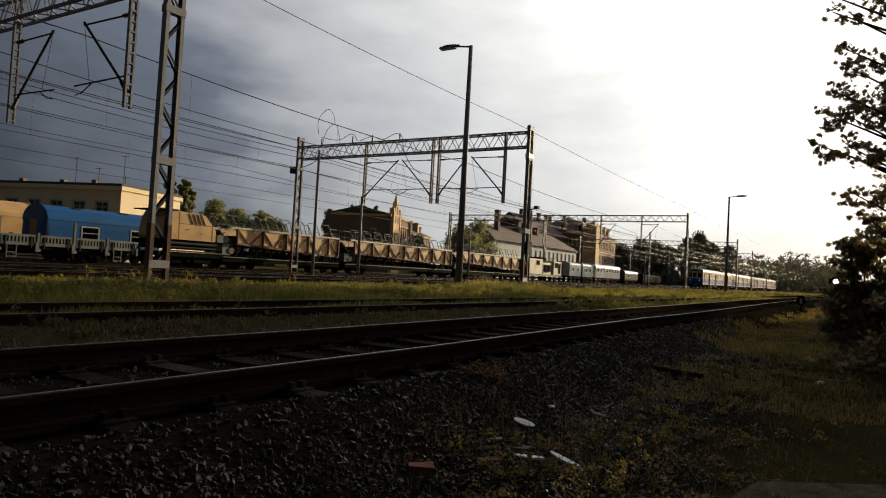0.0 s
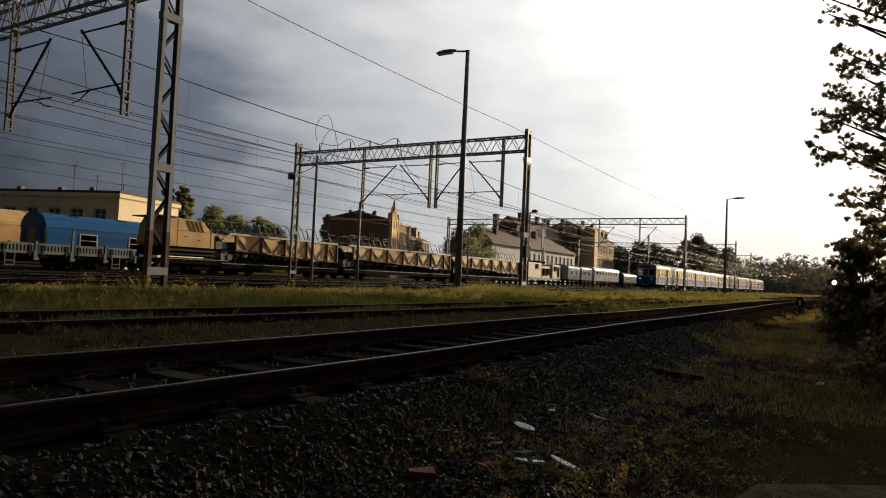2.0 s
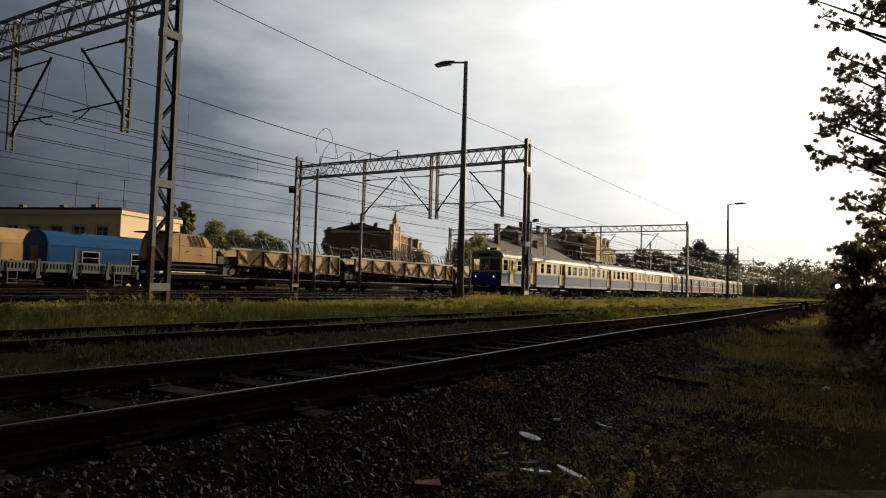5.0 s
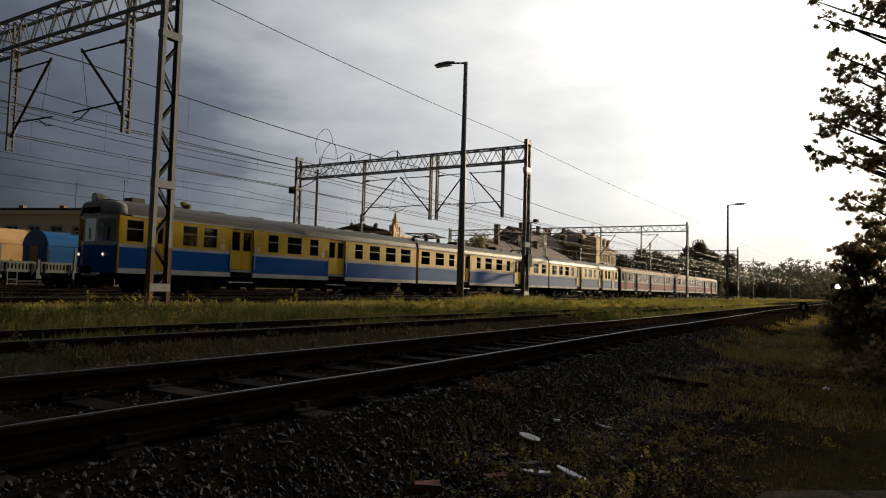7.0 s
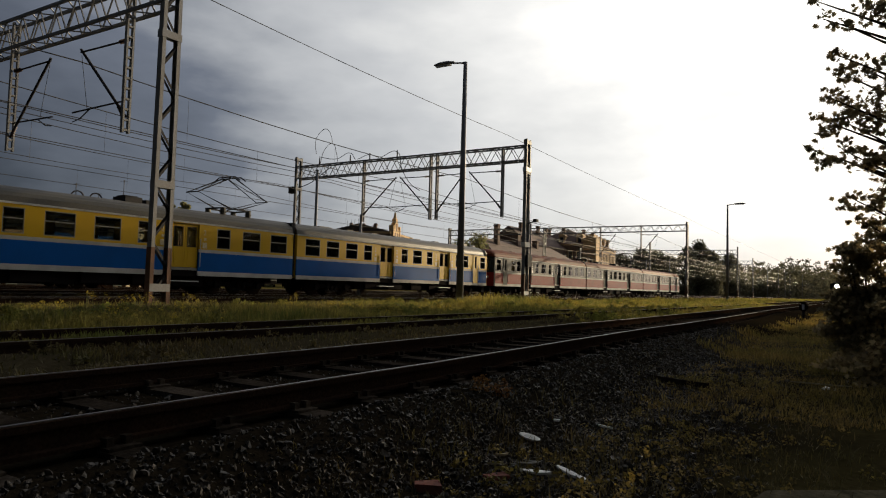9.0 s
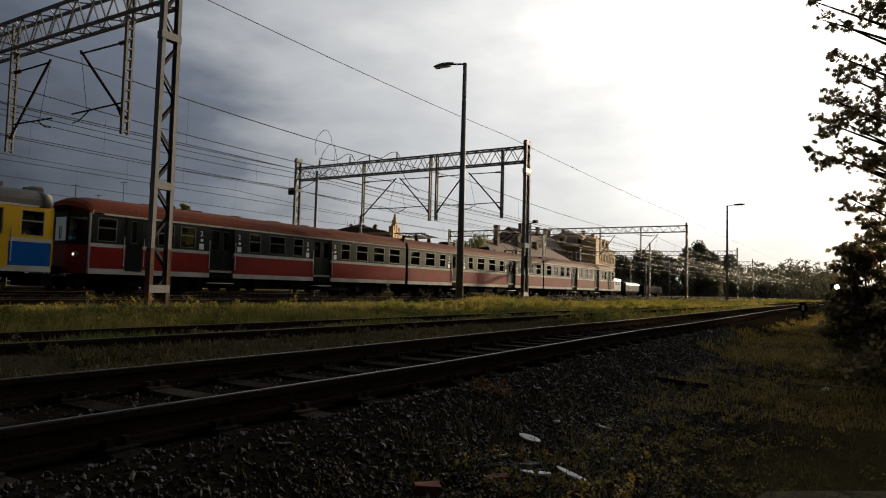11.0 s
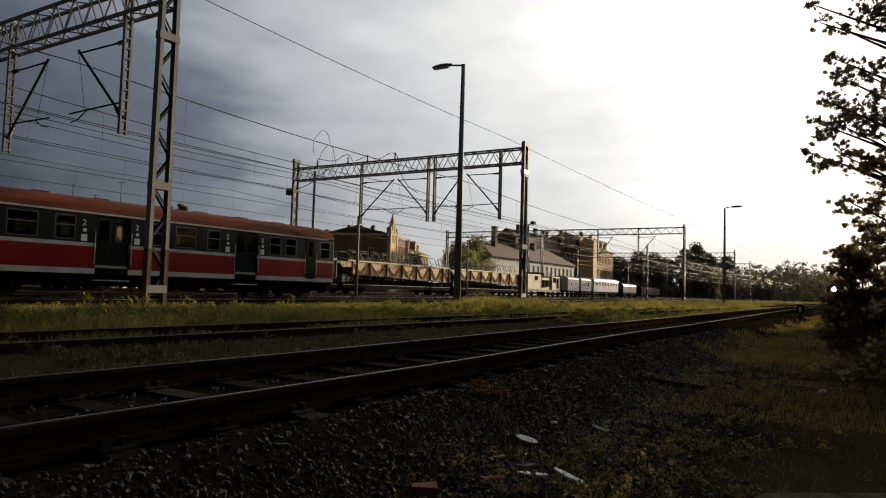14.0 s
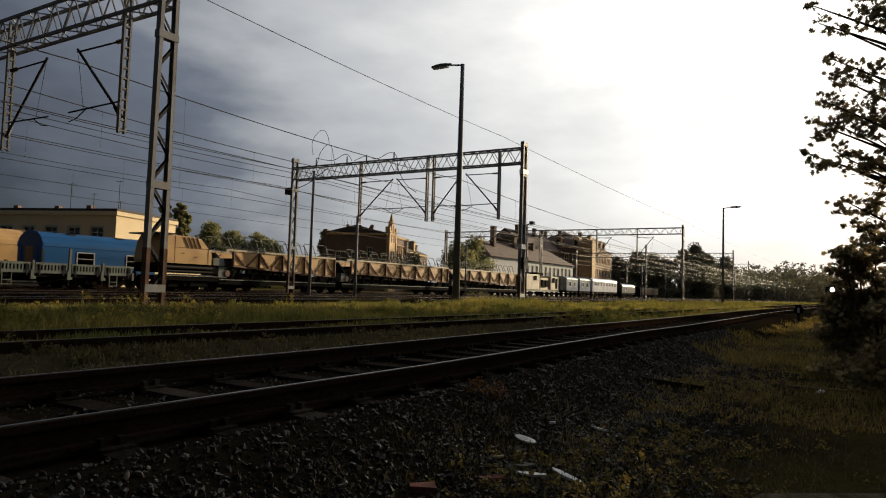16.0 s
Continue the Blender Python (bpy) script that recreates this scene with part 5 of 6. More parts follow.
office = house(37.3, 58.0, 19.4, 9.2, 34.0, 7.1, M_PLASTER, "flat-roofed yellow plastered office building", windows=[("side", 1.95 + 2.47 * k, 4.3, 1.3, 1.28) for k in range(9)], eave=0.12)
for u, v, hh in ((2.0, 8.0, 0.5), (1.5, 4.0, 0.5), (1.8, 12.5, 0.5)):
    part("roof_box", Shape().box(u, u + 0.5, v, v + 0.5, 7.3, 7.3 + hh), M_BRICK, office)
for u, v, hh in ((1.0, 3.3, 1.6), (1.2, 6.0, 2.6), (2.0, 1.2, 1.0), (1.0, 0.6, 2.8)):
    part("antenna", Shape().tube((u, v, 7.3), (u, v, 7.3 + hh), 0.03, n=6).tube((u, v - 0.4, 7.2 + hh), (u, v + 0.4, 7.2 + hh), 0.02, n=6), M_DARKSTEEL, office)
office_low = house(46.2, 61.2, 19.4, 5.0, 12.0, 4.6, M_PLASTER, "low yellow plastered annex", eave=0.12)

depot = house(102.4, 75.0, 19.4, 16.0, 12.2, 11.0, M_BRICK, "old red brick station depot with a stepped gable", trim=M_BRICKY,
              windows=[("front", 6.6 + 1.45 * k, 6.9, 0.8, 2.3) for k in range(6)] + [("front", 6.6 + 1.45 * k, 2.5, 0.8, 2.6) for k in range(6)] + [("side", 3.2, 6.2, 0.9, 2.0), ("side", 6.2, 5.2, 1.0, 2.2), ("side", 9.4, 5.2, 1.0, 2.2)],
              roof="ridge_x", rise=1.5, eave=0.2)
part("gable", Shape().box(0.7, 5.2, -0.4, 0.4, 0, 11.6).box(2.0, 4.0, -0.4, 0.4, 11.6, 12.8).box(2.4, 3.6, -0.4, 0.4, 12.8, 13.6).loft([[(2.7, -0.3, 13.6), (3.3, -0.3, 13.6), (3.3, 0.3, 13.6), (2.7, 0.3, 13.6)], [(2.9, -0.1, 14.9), (3.1, -0.1, 14.9), (3.1, 0.1, 14.9), (2.9, 0.1, 14.9)]]).box(0.5, 1.1, -0.5, 0.4, 0, 12.3).box(4.8, 5.4, -0.5, 0.4, 0, 12.3), M_BRICKY, depot, "yellow brick stepped gable")
for u, z in ((2.2, 9.4), (3.8, 9.4), (3.0, 11.2), (2.2, 6.2), (3.8, 6.2)):
    part("niche", Shape().box(u - 0.4, u + 0.4, -0.43, -0.39, z, z + 1.5), M_BRICK, depot)
part("corner_pier", Shape().box(-0.25, 0.55, 11.7, 12.5, 0, 11.6), M_BRICK, depot)
for k in range(4):
    part("antenna", Shape().tube((2.0 + k, 7.0 + 1.1 * k, 11.8), (2.0 + k, 7.0 + 1.1 * k, 13.6), 0.03, n=6), M_DARKSTEEL, depot)
for u, v in ((3.0, 3.8), (3.5, 6.4), (2.6, 8.6), (6.0, 5.0)):
    add_chimney(depot, u, v, 11.6, 12.8, 0.45)
wing = house(117.6, 80.5, 19.4, 18.0, 11.0, 8.6, M_BRICK, "lower brick wing with a hipped dark roof", roof="hip", rise=2.6, trim=M_BRICKY, windows=[("front", 1.6 + 2.2 * k, 4.4, 0.9, 2.2) for k in range(8)])
add_chimney(wing, 9.5, 1.6, 8.0, 11.4, 1.3, M_BRICKY)
add_chimney(wing, 13.6, 2.0, 8.0, 10.8, 1.1)

long_house = house(135.0, 70.0, 0, 52.0, 12.0, 8.6, M_PALE, "long pale plastered railway building with a brown roof",
                   windows=[("front", 17.5 + 2.9 * k, 5.2, 1.2, 2.3) for k in range(12)] + [("front", 17.5 + 2.9 * k, 1.4, 1.2, 2.3) for k in range(12)] + [("side", 3.0, 5.0, 1.2, 2.4), ("side", 7.0, 5.0, 1.2, 2.4)],
                   roof="hip", rise=4.2, tile=M_ROOFTILE, eave=0.6)
add_chimney(long_house, 9.0, 4.0, 9.0, 16.2, 1.1)
add_chimney(long_house, 22.0, 5.0, 11.5, 14.6, 1.6)
add_chimney(long_house, 26.0, 4.0, 11.0, 13.8, 1.4)
add_chimney(long_house, 34.0, 5.0, 11.5, 14.0, 1.4)

school = house(231.0, 80.0, 8.0, 44.0, 24.0, 17.4, M_BRICK, "large three-storey red brick building with a dark mansard roof", trim=M_BRICKY,
               windows=[("front", 7.0 + 3.3 * k, z, 1.6, 2.8) for k in range(11) for z in (2.2, 7.2, 12.2)] + [("side", 2.6 + 3.0 * k, z, 1.3, 2.6) for k in range(8) for z in (2.2, 7.2, 12.2)],
               roof="hip", rise=6.4, tile=M_ROOFTILE, eave=0.5, surround=0.3)
for u, v, turn in ((2.6, 5.5, -90), (2.6, 12.0, -90), (2.6, 18.5, -90), (12, 3.0, 0), (20, 3.0, 0), (28, 3.0, 0), (36, 3.0, 0)):
    d = Shape().box(-1.1, 1.1, -1.6, 2.5, 17.6, 20.4).loft([[(-1.4, -1.8, 20.4), (0, -1.8, 21.6), (1.4, -1.8, 20.4)], [(-1.4, 3.5, 20.4), (0, 3.5, 21.6), (1.4, 3.5, 20.4)]])
    dormer = part("dormer", d, M_BRICKY, school, at=pose(u, v, 0, 0, 0, turn))
    part("pane", Shape().box(-0.6, 0.6, -1.64, -1.605, 18.2, 20.0), M_PANE, dormer)
part("corner_turret", Shape().box(-0.6, 5.6, -0.7, 4.0, 0, 19.6).box(0.4, 4.6, 0.2, 3.2, 19.6, 21.0), M_BRICKY, school)
for z in (5.9, 10.9, 16.2):
    part("string_course", Shape().box(-0.12, 44.1, -0.15, 0.0, z, z + 0.35), M_BRICKY, school)
for u, v in ((10, 6), (22, 5), (34, 9), (6, 18), (3.5, 12)):
    add_chimney(school, u, v, 19, 23.4, 1.2)
school_wing = house(199.0, 90.0, 0, 31.5, 16.0, 15.5, M_BRICK, "long red brick wing with a steep brown roof", roof="ridge_x", rise=6.0, tile=M_ROOFTILE,
                    windows=[("front", 2.5 + 3.0 * k, z, 1.3, 2.4) for k in range(10) for z in (6.5, 11.2)])
for u in (5, 12, 19, 26):
    add_chimney(school_wing, u, 6.0, 18, 23.0, 1.1)


# ---- trees ----
def leaf_mesh(name, centres, radii, n, size, mat, seed, squash=0.8):
    """n leaves, each two folded halves, gathered in clumps."""
    r = np.random.RandomState(seed)
    c, rad = np.array(centres, float), np.array(radii, float)
    p = rad ** 2 / (rad ** 2).sum()
    which = r.choice(len(c), n, p=p)
    off = r.normal(size=(n, 3))
    off /= np.linalg.norm(off, axis=1)[:, None]
    off *= (r.uniform(0, 1, n) ** 0.45)[:, None] * rad[which][:, None]
    off[:, 2] *= squash
    pos = c[which] + off
    d1 = r.normal(size=(n, 3)); d1[:, 2] *= 0.6
    d1 /= np.linalg.norm(d1, axis=1)[:, None]
    d2 = np.cross(d1, r.normal(size=(n, 3)))
    d2 /= np.linalg.norm(d2, axis=1)[:, None]
    up = np.cross(d1, d2)
    s = (size * r.uniform(0.6, 1.3, n))[:, None]
    a, b = pos - d1 * s * 0.6, pos + d1 * s * 0.6
    l, q = pos + d2 * s * 0.42 + up * s * 0.12, pos - d2 * s * 0.42 + up * s * 0.12
    v = np.stack([a, l, b, q], 1).reshape(-1, 3)
    i = np.arange(n)[:, None] * 4
    f = np.concatenate([i + np.array([[0, 1, 2]]), i + np.array([[0, 2, 3]])])
    return fast_mesh(name, v, f, mat)


def maple_mesh(name, boughs, n, size, mat, seed):
    """n five-lobed leaves in drooping sprays round each bough."""
    r = np.random.RandomState(seed)
    c, rad = np.array([b[:3] for b in boughs], float), np.array([b[3] for b in boughs], float)
    sprays = 9
    sub = np.repeat(c, sprays, 0) + r.normal(size=(len(c) * sprays, 3)) * np.repeat(rad, sprays)[:, None] * np.array([0.42, 0.42, 0.40])
    srad = np.repeat(rad, sprays) * r.uniform(0.22, 0.5, len(sub))
    which = r.choice(len(sub), n, p=srad ** 1.6 / (srad ** 1.6).sum())
    pos = sub[which] + r.normal(size=(n, 3)) * srad[which][:, None] * np.array([0.6, 0.6, 0.28])
    lobes = ((0.0, -0.30), (0.30, -0.34), (0.26, -0.06), (0.62, 0.10), (0.30, 0.18), (0.34, 0.52), (0.12, 0.40), (0.0, 0.75), (-0.12, 0.40), (-0.34, 0.52), (-0.30, 0.18), (-0.62, 0.10), (-0.26, -0.06), (-0.30, -0.34))
    d1 = r.normal(size=(n, 3)); d1[:, 2] -= 0.5
    d1 /= np.linalg.norm(d1, axis=1)[:, None]
    nrm = r.normal(size=(n, 3)) * 0.6 + np.array([0, 0, 0.8])
    d2 = np.cross(nrm, d1)
    d2 /= np.linalg.norm(d2, axis=1)[:, None]
    up = np.cross(d1, d2)
    s = (size * r.uniform(0.6, 1.25, n))[:, None]
    v = np.stack([pos + (d2 * a + d1 * b - up * abs(a) * 0.25) * s for a, b in lobes], 1).reshape(-1, 3)
    f = np.arange(n)[:, None] * len(lobes) + np.arange(len(lobes))[None, :]
    return fast_mesh(name, v, f, mat)


def tree(x, y, h, r, label, n=2500, leaf=0.32, seed=1, mat=None, narrow=False, start=0.22, kind="tree", clumps=26):
    rnd = random.Random(seed)
    t = thing("tree", pose(x, y, -0.3), label, "tree", "trees round the yard")
    trunk = Shape()
    bend = [(0, 0, 0), (rnd.uniform(-.2, .2), rnd.uniform(-.2, .2), h * 0.3), (rnd.uniform(-.4, .4), rnd.uniform(-.4, .4), h * 0.6), (rnd.uniform(-.4, .4), rnd.uniform(-.4, .4), h * 0.9)]
    rr = [0.035 * h, 0.028 * h, 0.017 * h, 0.004 * h]
    for a, b, c, d in zip(bend, bend[1:], rr, rr[1:]):
        trunk.tube(a, b, c, d, 9)
    cs, rs = [], []
    for k in range(clumps):
        z = h * (start + (1 - start) * (k + 0.5) / clumps)
        u = (z / h - start) / (1 - start)
        env = r * (math.sin(math.pi * min(1, u * 0.86 + 0.14)) ** 0.6 if not narrow else (1 - 0.6 * u) * min(1, u * 4 + 0.3))
        ang, dist = rnd.uniform(0, 2 * math.pi), env * rnd.uniform(0.25, 0.95)
        c = (math.cos(ang) * dist, math.sin(ang) * dist, z - 0.12 * h * (1 - u) * 0.3)
        cs.append(c)
        rs.append(max(0.4, r * rnd.uniform(0.24, 0.42)) * (0.8 if narrow else 1.0))
        trunk.tube((0, 0, max(0.15 * h, z - 0.18 * h)), c, 0.008 * h, 0.002 * h, 5)
    part("trunk", trunk, M_BARK, t, smooth=True)
    part("crown", leaf_mesh("crown", cs, rs, n, leaf, mat or M_FARLEAF, seed), None, t)
    return t


for i, (x, y, h, r) in enumerate(((68.6, 90, 13.0, 1.9), (70.4, 91, 11.8, 1.7), (66.3, 90.5, 12.2, 1.7), (102.4, 90, 11.8, 2.2))):
    tree(x, y, h, r, "slender upright green poplar", 13000, 0.24, 20 + i, narrow=True, start=0.06, clumps=70)
for i, (x, y, h, r) in enumerate(((75.8, 92, 10.2, 4.2), (81.0, 92, 9.2, 4.0), (86.5, 92, 9.3, 3.8), (92.0, 94, 8.6, 3.6), (52, 92, 9.0, 4.0), (60, 93, 8.5, 4.0), (124.0, 72, 10.4, 5.0), (130.0, 71, 11.6, 5.6), (122, 82, 8.0, 3.5))):
    tree(x, y, h, r, "bushy green tree behind the tracks", 5000, 0.42, 40 + i, start=0.08, clumps=45)
for i, (x, y, h, r) in enumerate(((300, 92, 16.5, 8), (310, 86, 19.5, 9), (316, 80, 18.5, 8), (322, 76, 17, 7), (333, 70.5, 22, 6.5), (342, 67, 25, 8), (350, 62.5, 21, 7), (290, 99, 15, 8), (400, 62, 22, 9), (380, 68, 20, 8))):
    tree(x, y, h, r, "large dark green tree beyond the yard", 9000, 0.75, 60 + i, start=0.05, clumps=60, mat=M_WOODS)


def far_woods():
    r = random.Random(5)
    cs, rs = [], []
    for k in range(230):
        x = r.uniform(420, 760)
        y = 0.02 * x + r.uniform(-6, 70) + (760 - x) * 0.04
        hh = r.uniform(15, 24) * (0.75 + x / 2600)
        for j in range(7):
            cs.append((x + r.uniform(-5, 5), y + r.uniform(-5, 5), hh * (0.02 + 0.155 * j)))
            rs.append(r.uniform(3.4, 5.8) * (1.12 - 0.11 * j))
    single("far_woods", leaf_mesh("far_woods", cs, rs, 120000, 1.1, M_WOODS, 9), None, Matrix(), "line of woods beyond the yard with distance haze in its leaf colour", "woods", kind="stuff")


far_woods()

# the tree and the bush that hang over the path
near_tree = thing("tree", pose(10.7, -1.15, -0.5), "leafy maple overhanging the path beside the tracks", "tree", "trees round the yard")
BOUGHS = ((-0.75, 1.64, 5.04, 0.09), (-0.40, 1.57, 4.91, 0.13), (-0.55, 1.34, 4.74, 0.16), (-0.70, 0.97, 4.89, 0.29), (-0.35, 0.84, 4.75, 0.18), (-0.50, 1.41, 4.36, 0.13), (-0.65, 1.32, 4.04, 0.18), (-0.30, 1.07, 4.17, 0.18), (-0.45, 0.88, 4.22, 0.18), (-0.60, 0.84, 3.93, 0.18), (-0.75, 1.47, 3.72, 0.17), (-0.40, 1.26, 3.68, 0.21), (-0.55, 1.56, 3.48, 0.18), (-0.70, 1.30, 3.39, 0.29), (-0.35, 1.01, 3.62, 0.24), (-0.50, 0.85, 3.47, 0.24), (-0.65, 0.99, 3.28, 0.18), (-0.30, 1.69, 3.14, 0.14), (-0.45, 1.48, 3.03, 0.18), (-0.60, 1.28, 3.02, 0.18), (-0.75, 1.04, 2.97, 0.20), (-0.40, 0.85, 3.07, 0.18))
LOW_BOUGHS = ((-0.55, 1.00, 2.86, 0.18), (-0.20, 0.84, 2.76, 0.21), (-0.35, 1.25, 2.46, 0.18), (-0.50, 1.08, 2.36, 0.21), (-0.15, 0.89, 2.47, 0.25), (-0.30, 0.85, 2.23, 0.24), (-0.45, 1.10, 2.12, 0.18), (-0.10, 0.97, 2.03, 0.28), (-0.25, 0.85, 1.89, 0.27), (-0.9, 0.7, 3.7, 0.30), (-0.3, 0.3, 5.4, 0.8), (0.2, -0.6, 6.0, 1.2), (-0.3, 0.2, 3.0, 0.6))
wood = Shape()
for a, b, r0, r1 in (((0, 0, 0), (0.05, 0.1, 2.0), 0.15, 0.13), ((0.05, 0.1, 2.0), (-0.05, 0.15, 4.2), 0.13, 0.09), ((-0.05, 0.15, 4.2), (0, -0.2, 6.2), 0.09, 0.04)):
    wood.tube(a, b, r0, r1, 10)
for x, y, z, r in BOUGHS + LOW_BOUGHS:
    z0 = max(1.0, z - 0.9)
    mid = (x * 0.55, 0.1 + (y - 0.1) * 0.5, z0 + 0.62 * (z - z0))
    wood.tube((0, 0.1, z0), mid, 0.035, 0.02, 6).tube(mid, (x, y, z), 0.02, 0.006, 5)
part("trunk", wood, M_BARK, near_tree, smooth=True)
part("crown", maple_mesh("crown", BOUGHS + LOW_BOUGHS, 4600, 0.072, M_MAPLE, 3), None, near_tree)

bush = thing("bush", pose(12.2, -0.3, -0.5), "dense dark green bush beside the path", "bush")
BUSH = ((-0.70, 0.46, 1.83, 0.17), (-0.28, 0.29, 1.80, 0.31), (-0.46, 0.06, 1.73, 0.38), (-0.64, 0.46, 1.55, 0.17), (-0.22, 0.25, 1.49, 0.35), (-0.40, -0.03, 1.41, 0.34), (-0.58, 0.53, 1.14, 0.20), (-0.16, 0.35, 1.17, 0.35), (-0.34, 0.06, 1.07, 0.38), (-0.52, 0.63, 0.91, 0.20), (-0.70, 0.41, 0.84, 0.37), (-0.28, 0.11, 0.74, 0.45), (-0.46, 0.54, 0.66, 0.24), (0.5, -0.5, 1.2, 0.8), (0.0, -0.8, 2.2, 0.8), (0.3, -0.3, 0.5, 0.7))
UNDERGROWTH = ((-1.6, 0.15, 0.25, 0.40), (-0.9, 0.3, 0.25, 0.42), (-0.2, 0.5, 0.25, 0.40), (-2.2, -0.2, 0.3, 0.5), (-2.9, -0.5, 0.3, 0.5), (-2.0, -0.4, 0.8, 0.5), (-2.8, -0.8, 0.9, 0.6), (-2.4, -0.7, 1.6, 0.6), (-1.4, -0.3, 1.3, 0.5))
for x, y, z, r in BUSH + UNDERGROWTH:
    part("stem", Shape().tube((x * 0.3, y * 0.3, -0.05), (x, y, z), 0.025, 0.008, 6), M_BARK, bush)
part("foliage", maple_mesh("foliage", BUSH + UNDERGROWTH, 15000, 0.08, M_MAPLE, 8), None, bush)

# unseen trees added out of view to keep the near tracks in shade
for i, (x, y, h, r) in enumerate(((31, -9.4, 20, 4.4), (37, -9.8, 21, 4.6), (44, -10.2, 22, 4.8), (51, -9.5, 22, 4.6), (58, -8.0, 7, 3.0), (66, -8.5, 7, 3.0), (75, -8, 7, 3.0), (84, -9, 7, 3.0),
                                  (88, -14, 18, 2.6), (100, -14, 20, 2.6), (132, -19, 27, 2.4), (150, -19, 31, 2.4), (162, -19, 35, 2.4), (173, -21, 34, 2.4), (184, -21, 38, 2.4), (190, -10.5, 38, 2.6), (197, -10.5, 38, 2.6), (204, -10.5, 38, 2.6), (211, -11, 39, 2.6),
                                  (6, -7, 13, 4), (2.0, -5.2, 9, 3.0), (-5.5, -3.4, 9, 3.0), (-2, -7, 13, 4.2), (-9, -5, 13, 4.2), (46, -13, 17, 4.8))):
    tree(x, y, h, r, "unseen tall leafy tree added to cast shade", 5200, 0.36, 100 + i, start=0.85 if x > 185 else 0.88 if x > 115 else 0.4 if x > 85 else 0.5 if 48 < x < 55 else 0.06, mat=M_LEAF, clumps=34)

# unseen wood added behind the path, it blocks bright sky near the horizon
for i in range(16):
    tree(-26 + 14 * i, -42 - 3 * (i % 3), 10 + (i * 7) % 4, 8.5, "unseen broad leafy tree added to block low sky light", 3600, 0.95, 140 + i, start=0.03, mat=M_LEAF, clumps=40)


# ---- grass, weeds, flowers, stones ----
def blades(name, area, count, height, width, mat, label, seed, gap=None, droop=1.0):
    """Bent blades of grass in uneven tufts."""
    r = np.random.RandomState(seed)
    x0, x1, y0, y1 = area
    tufts = max(20, count // 9)
    u = r.uniform(0, 1, tufts)
    tx = x0 + (x1 - x0) * u ** 1.35
    ty = r.uniform(y0, y1, tufts)
    keep = np.array([noise.noise(Vector((a * 0.35, b * 0.35, seed))) + 0.35 > r.uniform(-0.35, 0.5) for a, b in zip(tx, ty)])
    tx, ty = tx[keep], ty[keep]
    w = r.randint(0, len(tx), count)
    px, py = tx[w] + r.normal(0, 0.09, count), ty[w] + r.normal(0, 0.09, count)
    if gap is not None:
        ok = np.ones(count, bool)
        for g in gap:
            ok &= ~((py > g[0]) & (py < g[1]))
        px, py = px[ok], py[ok]
    n = len(px)
    pz = np.array([ground_height(a, b) for a, b in zip(px, py)]) - 0.02
    tall = np.array([max(0.3, 0.45 + 1.1 * (noise.noise(Vector((a * 0.3, b * 0.4, 7))) + 0.5)) for a, b in zip(px, py)])
    h = height * tall * r.uniform(0.4, 1.25, n)
    ang = r.uniform(0, 2 * np.pi, n)
    lean = h * r.uniform(0.1, 0.55, n) * droop
    ax, ay = np.cos(ang), np.sin(ang)
    sx, sy = -ay * width / 2 * r.uniform(0.6, 1.3, n), ax * width / 2 * r.uniform(0.6, 1.3, n)
    b0, b1 = np.stack([px - sx, py - sy, pz], 1), np.stack([px + sx, py + sy, pz], 1)
    m0, m1 = np.stack([px - sx * 0.8 + ax * lean * 0.3, py - sy * 0.8 + ay * lean * 0.3, pz + h * 0.6], 1), np.stack([px + sx * 0.8 + ax * lean * 0.3, py + sy * 0.8 + ay * lean * 0.3, pz + h * 0.6], 1)
    tp = np.stack([px + ax * lean, py + ay * lean, pz + h], 1)
    v = np.stack([b0, b1, m1, m0, tp], 1).reshape(-1, 3)
    i = np.arange(n)[:, None] * 5
    f = np.concatenate([i + np.array([[0, 1, 2]]), i + np.array([[0, 2, 3]]), i + np.array([[3, 2, 4]])])
    return single(name, fast_mesh(name, v, f, mat), None, Matrix(), label, "grass", kind="stuff")


RAILS2 = ((T2 - 0.83, T2 - 0.68), (T2 + 0.68, T2 + 0.83))
blades("meadow_grass", (6, 60, 10.0, 17.6), 60000, 0.20, 0.015, M_GRASS, "tall yellow-green grass strip between the tracks", 11)
blades("meadow_grass", (55, 200, 8.0, 19.0), 30000, 0.26, 0.05, M_GRASS, "sunlit yellow-green grass further along the yard", 12)
blades("siding_weeds", (3, 60, 5.6, 10.2), 18000, 0.07, 0.018, M_DRYGRASS, "weeds growing through the disused siding", 13, gap=RAILS2, droop=1.8)
blades("path_grass", (6.8, 48, -1.2, 2.1), 34000, 0.085, 0.009, M_PATHGRASS, "rough dry grass beside the nearest track", 14, droop=2.0)
blades("path_grass", (11.0, 60, -1.0, 2.0), 16000, 0.13, 0.012, M_PATHGRASS, "patchy green grass beside the nearest track", 19, droop=1.5)
blades("path_weeds", (1.5, 9, -0.6, 2.4), 5200, 0.09, 0.007, M_DRYGRASS, "scattered dry weeds on the gravel", 15, droop=1.6)
blades("straw_litter", (1.6, 12, 0.2, 2.6), 9000, 0.035, 0.005, M_STRAW, "dry straw bits scattered over the gravel", 23, droop=5.0)
blades("siding_grass", (20, 62, 5.7, 10.4), 20000, 0.2, 0.018, M_GRASS, "yellow-green grass spreading over the disused siding", 33, gap=RAILS2)
blades("siding_grass", (5, 45, 9.15, 10.6), 11000, 0.15, 0.016, M_GRASS, "grass creeping over the edge of the disused siding", 35)
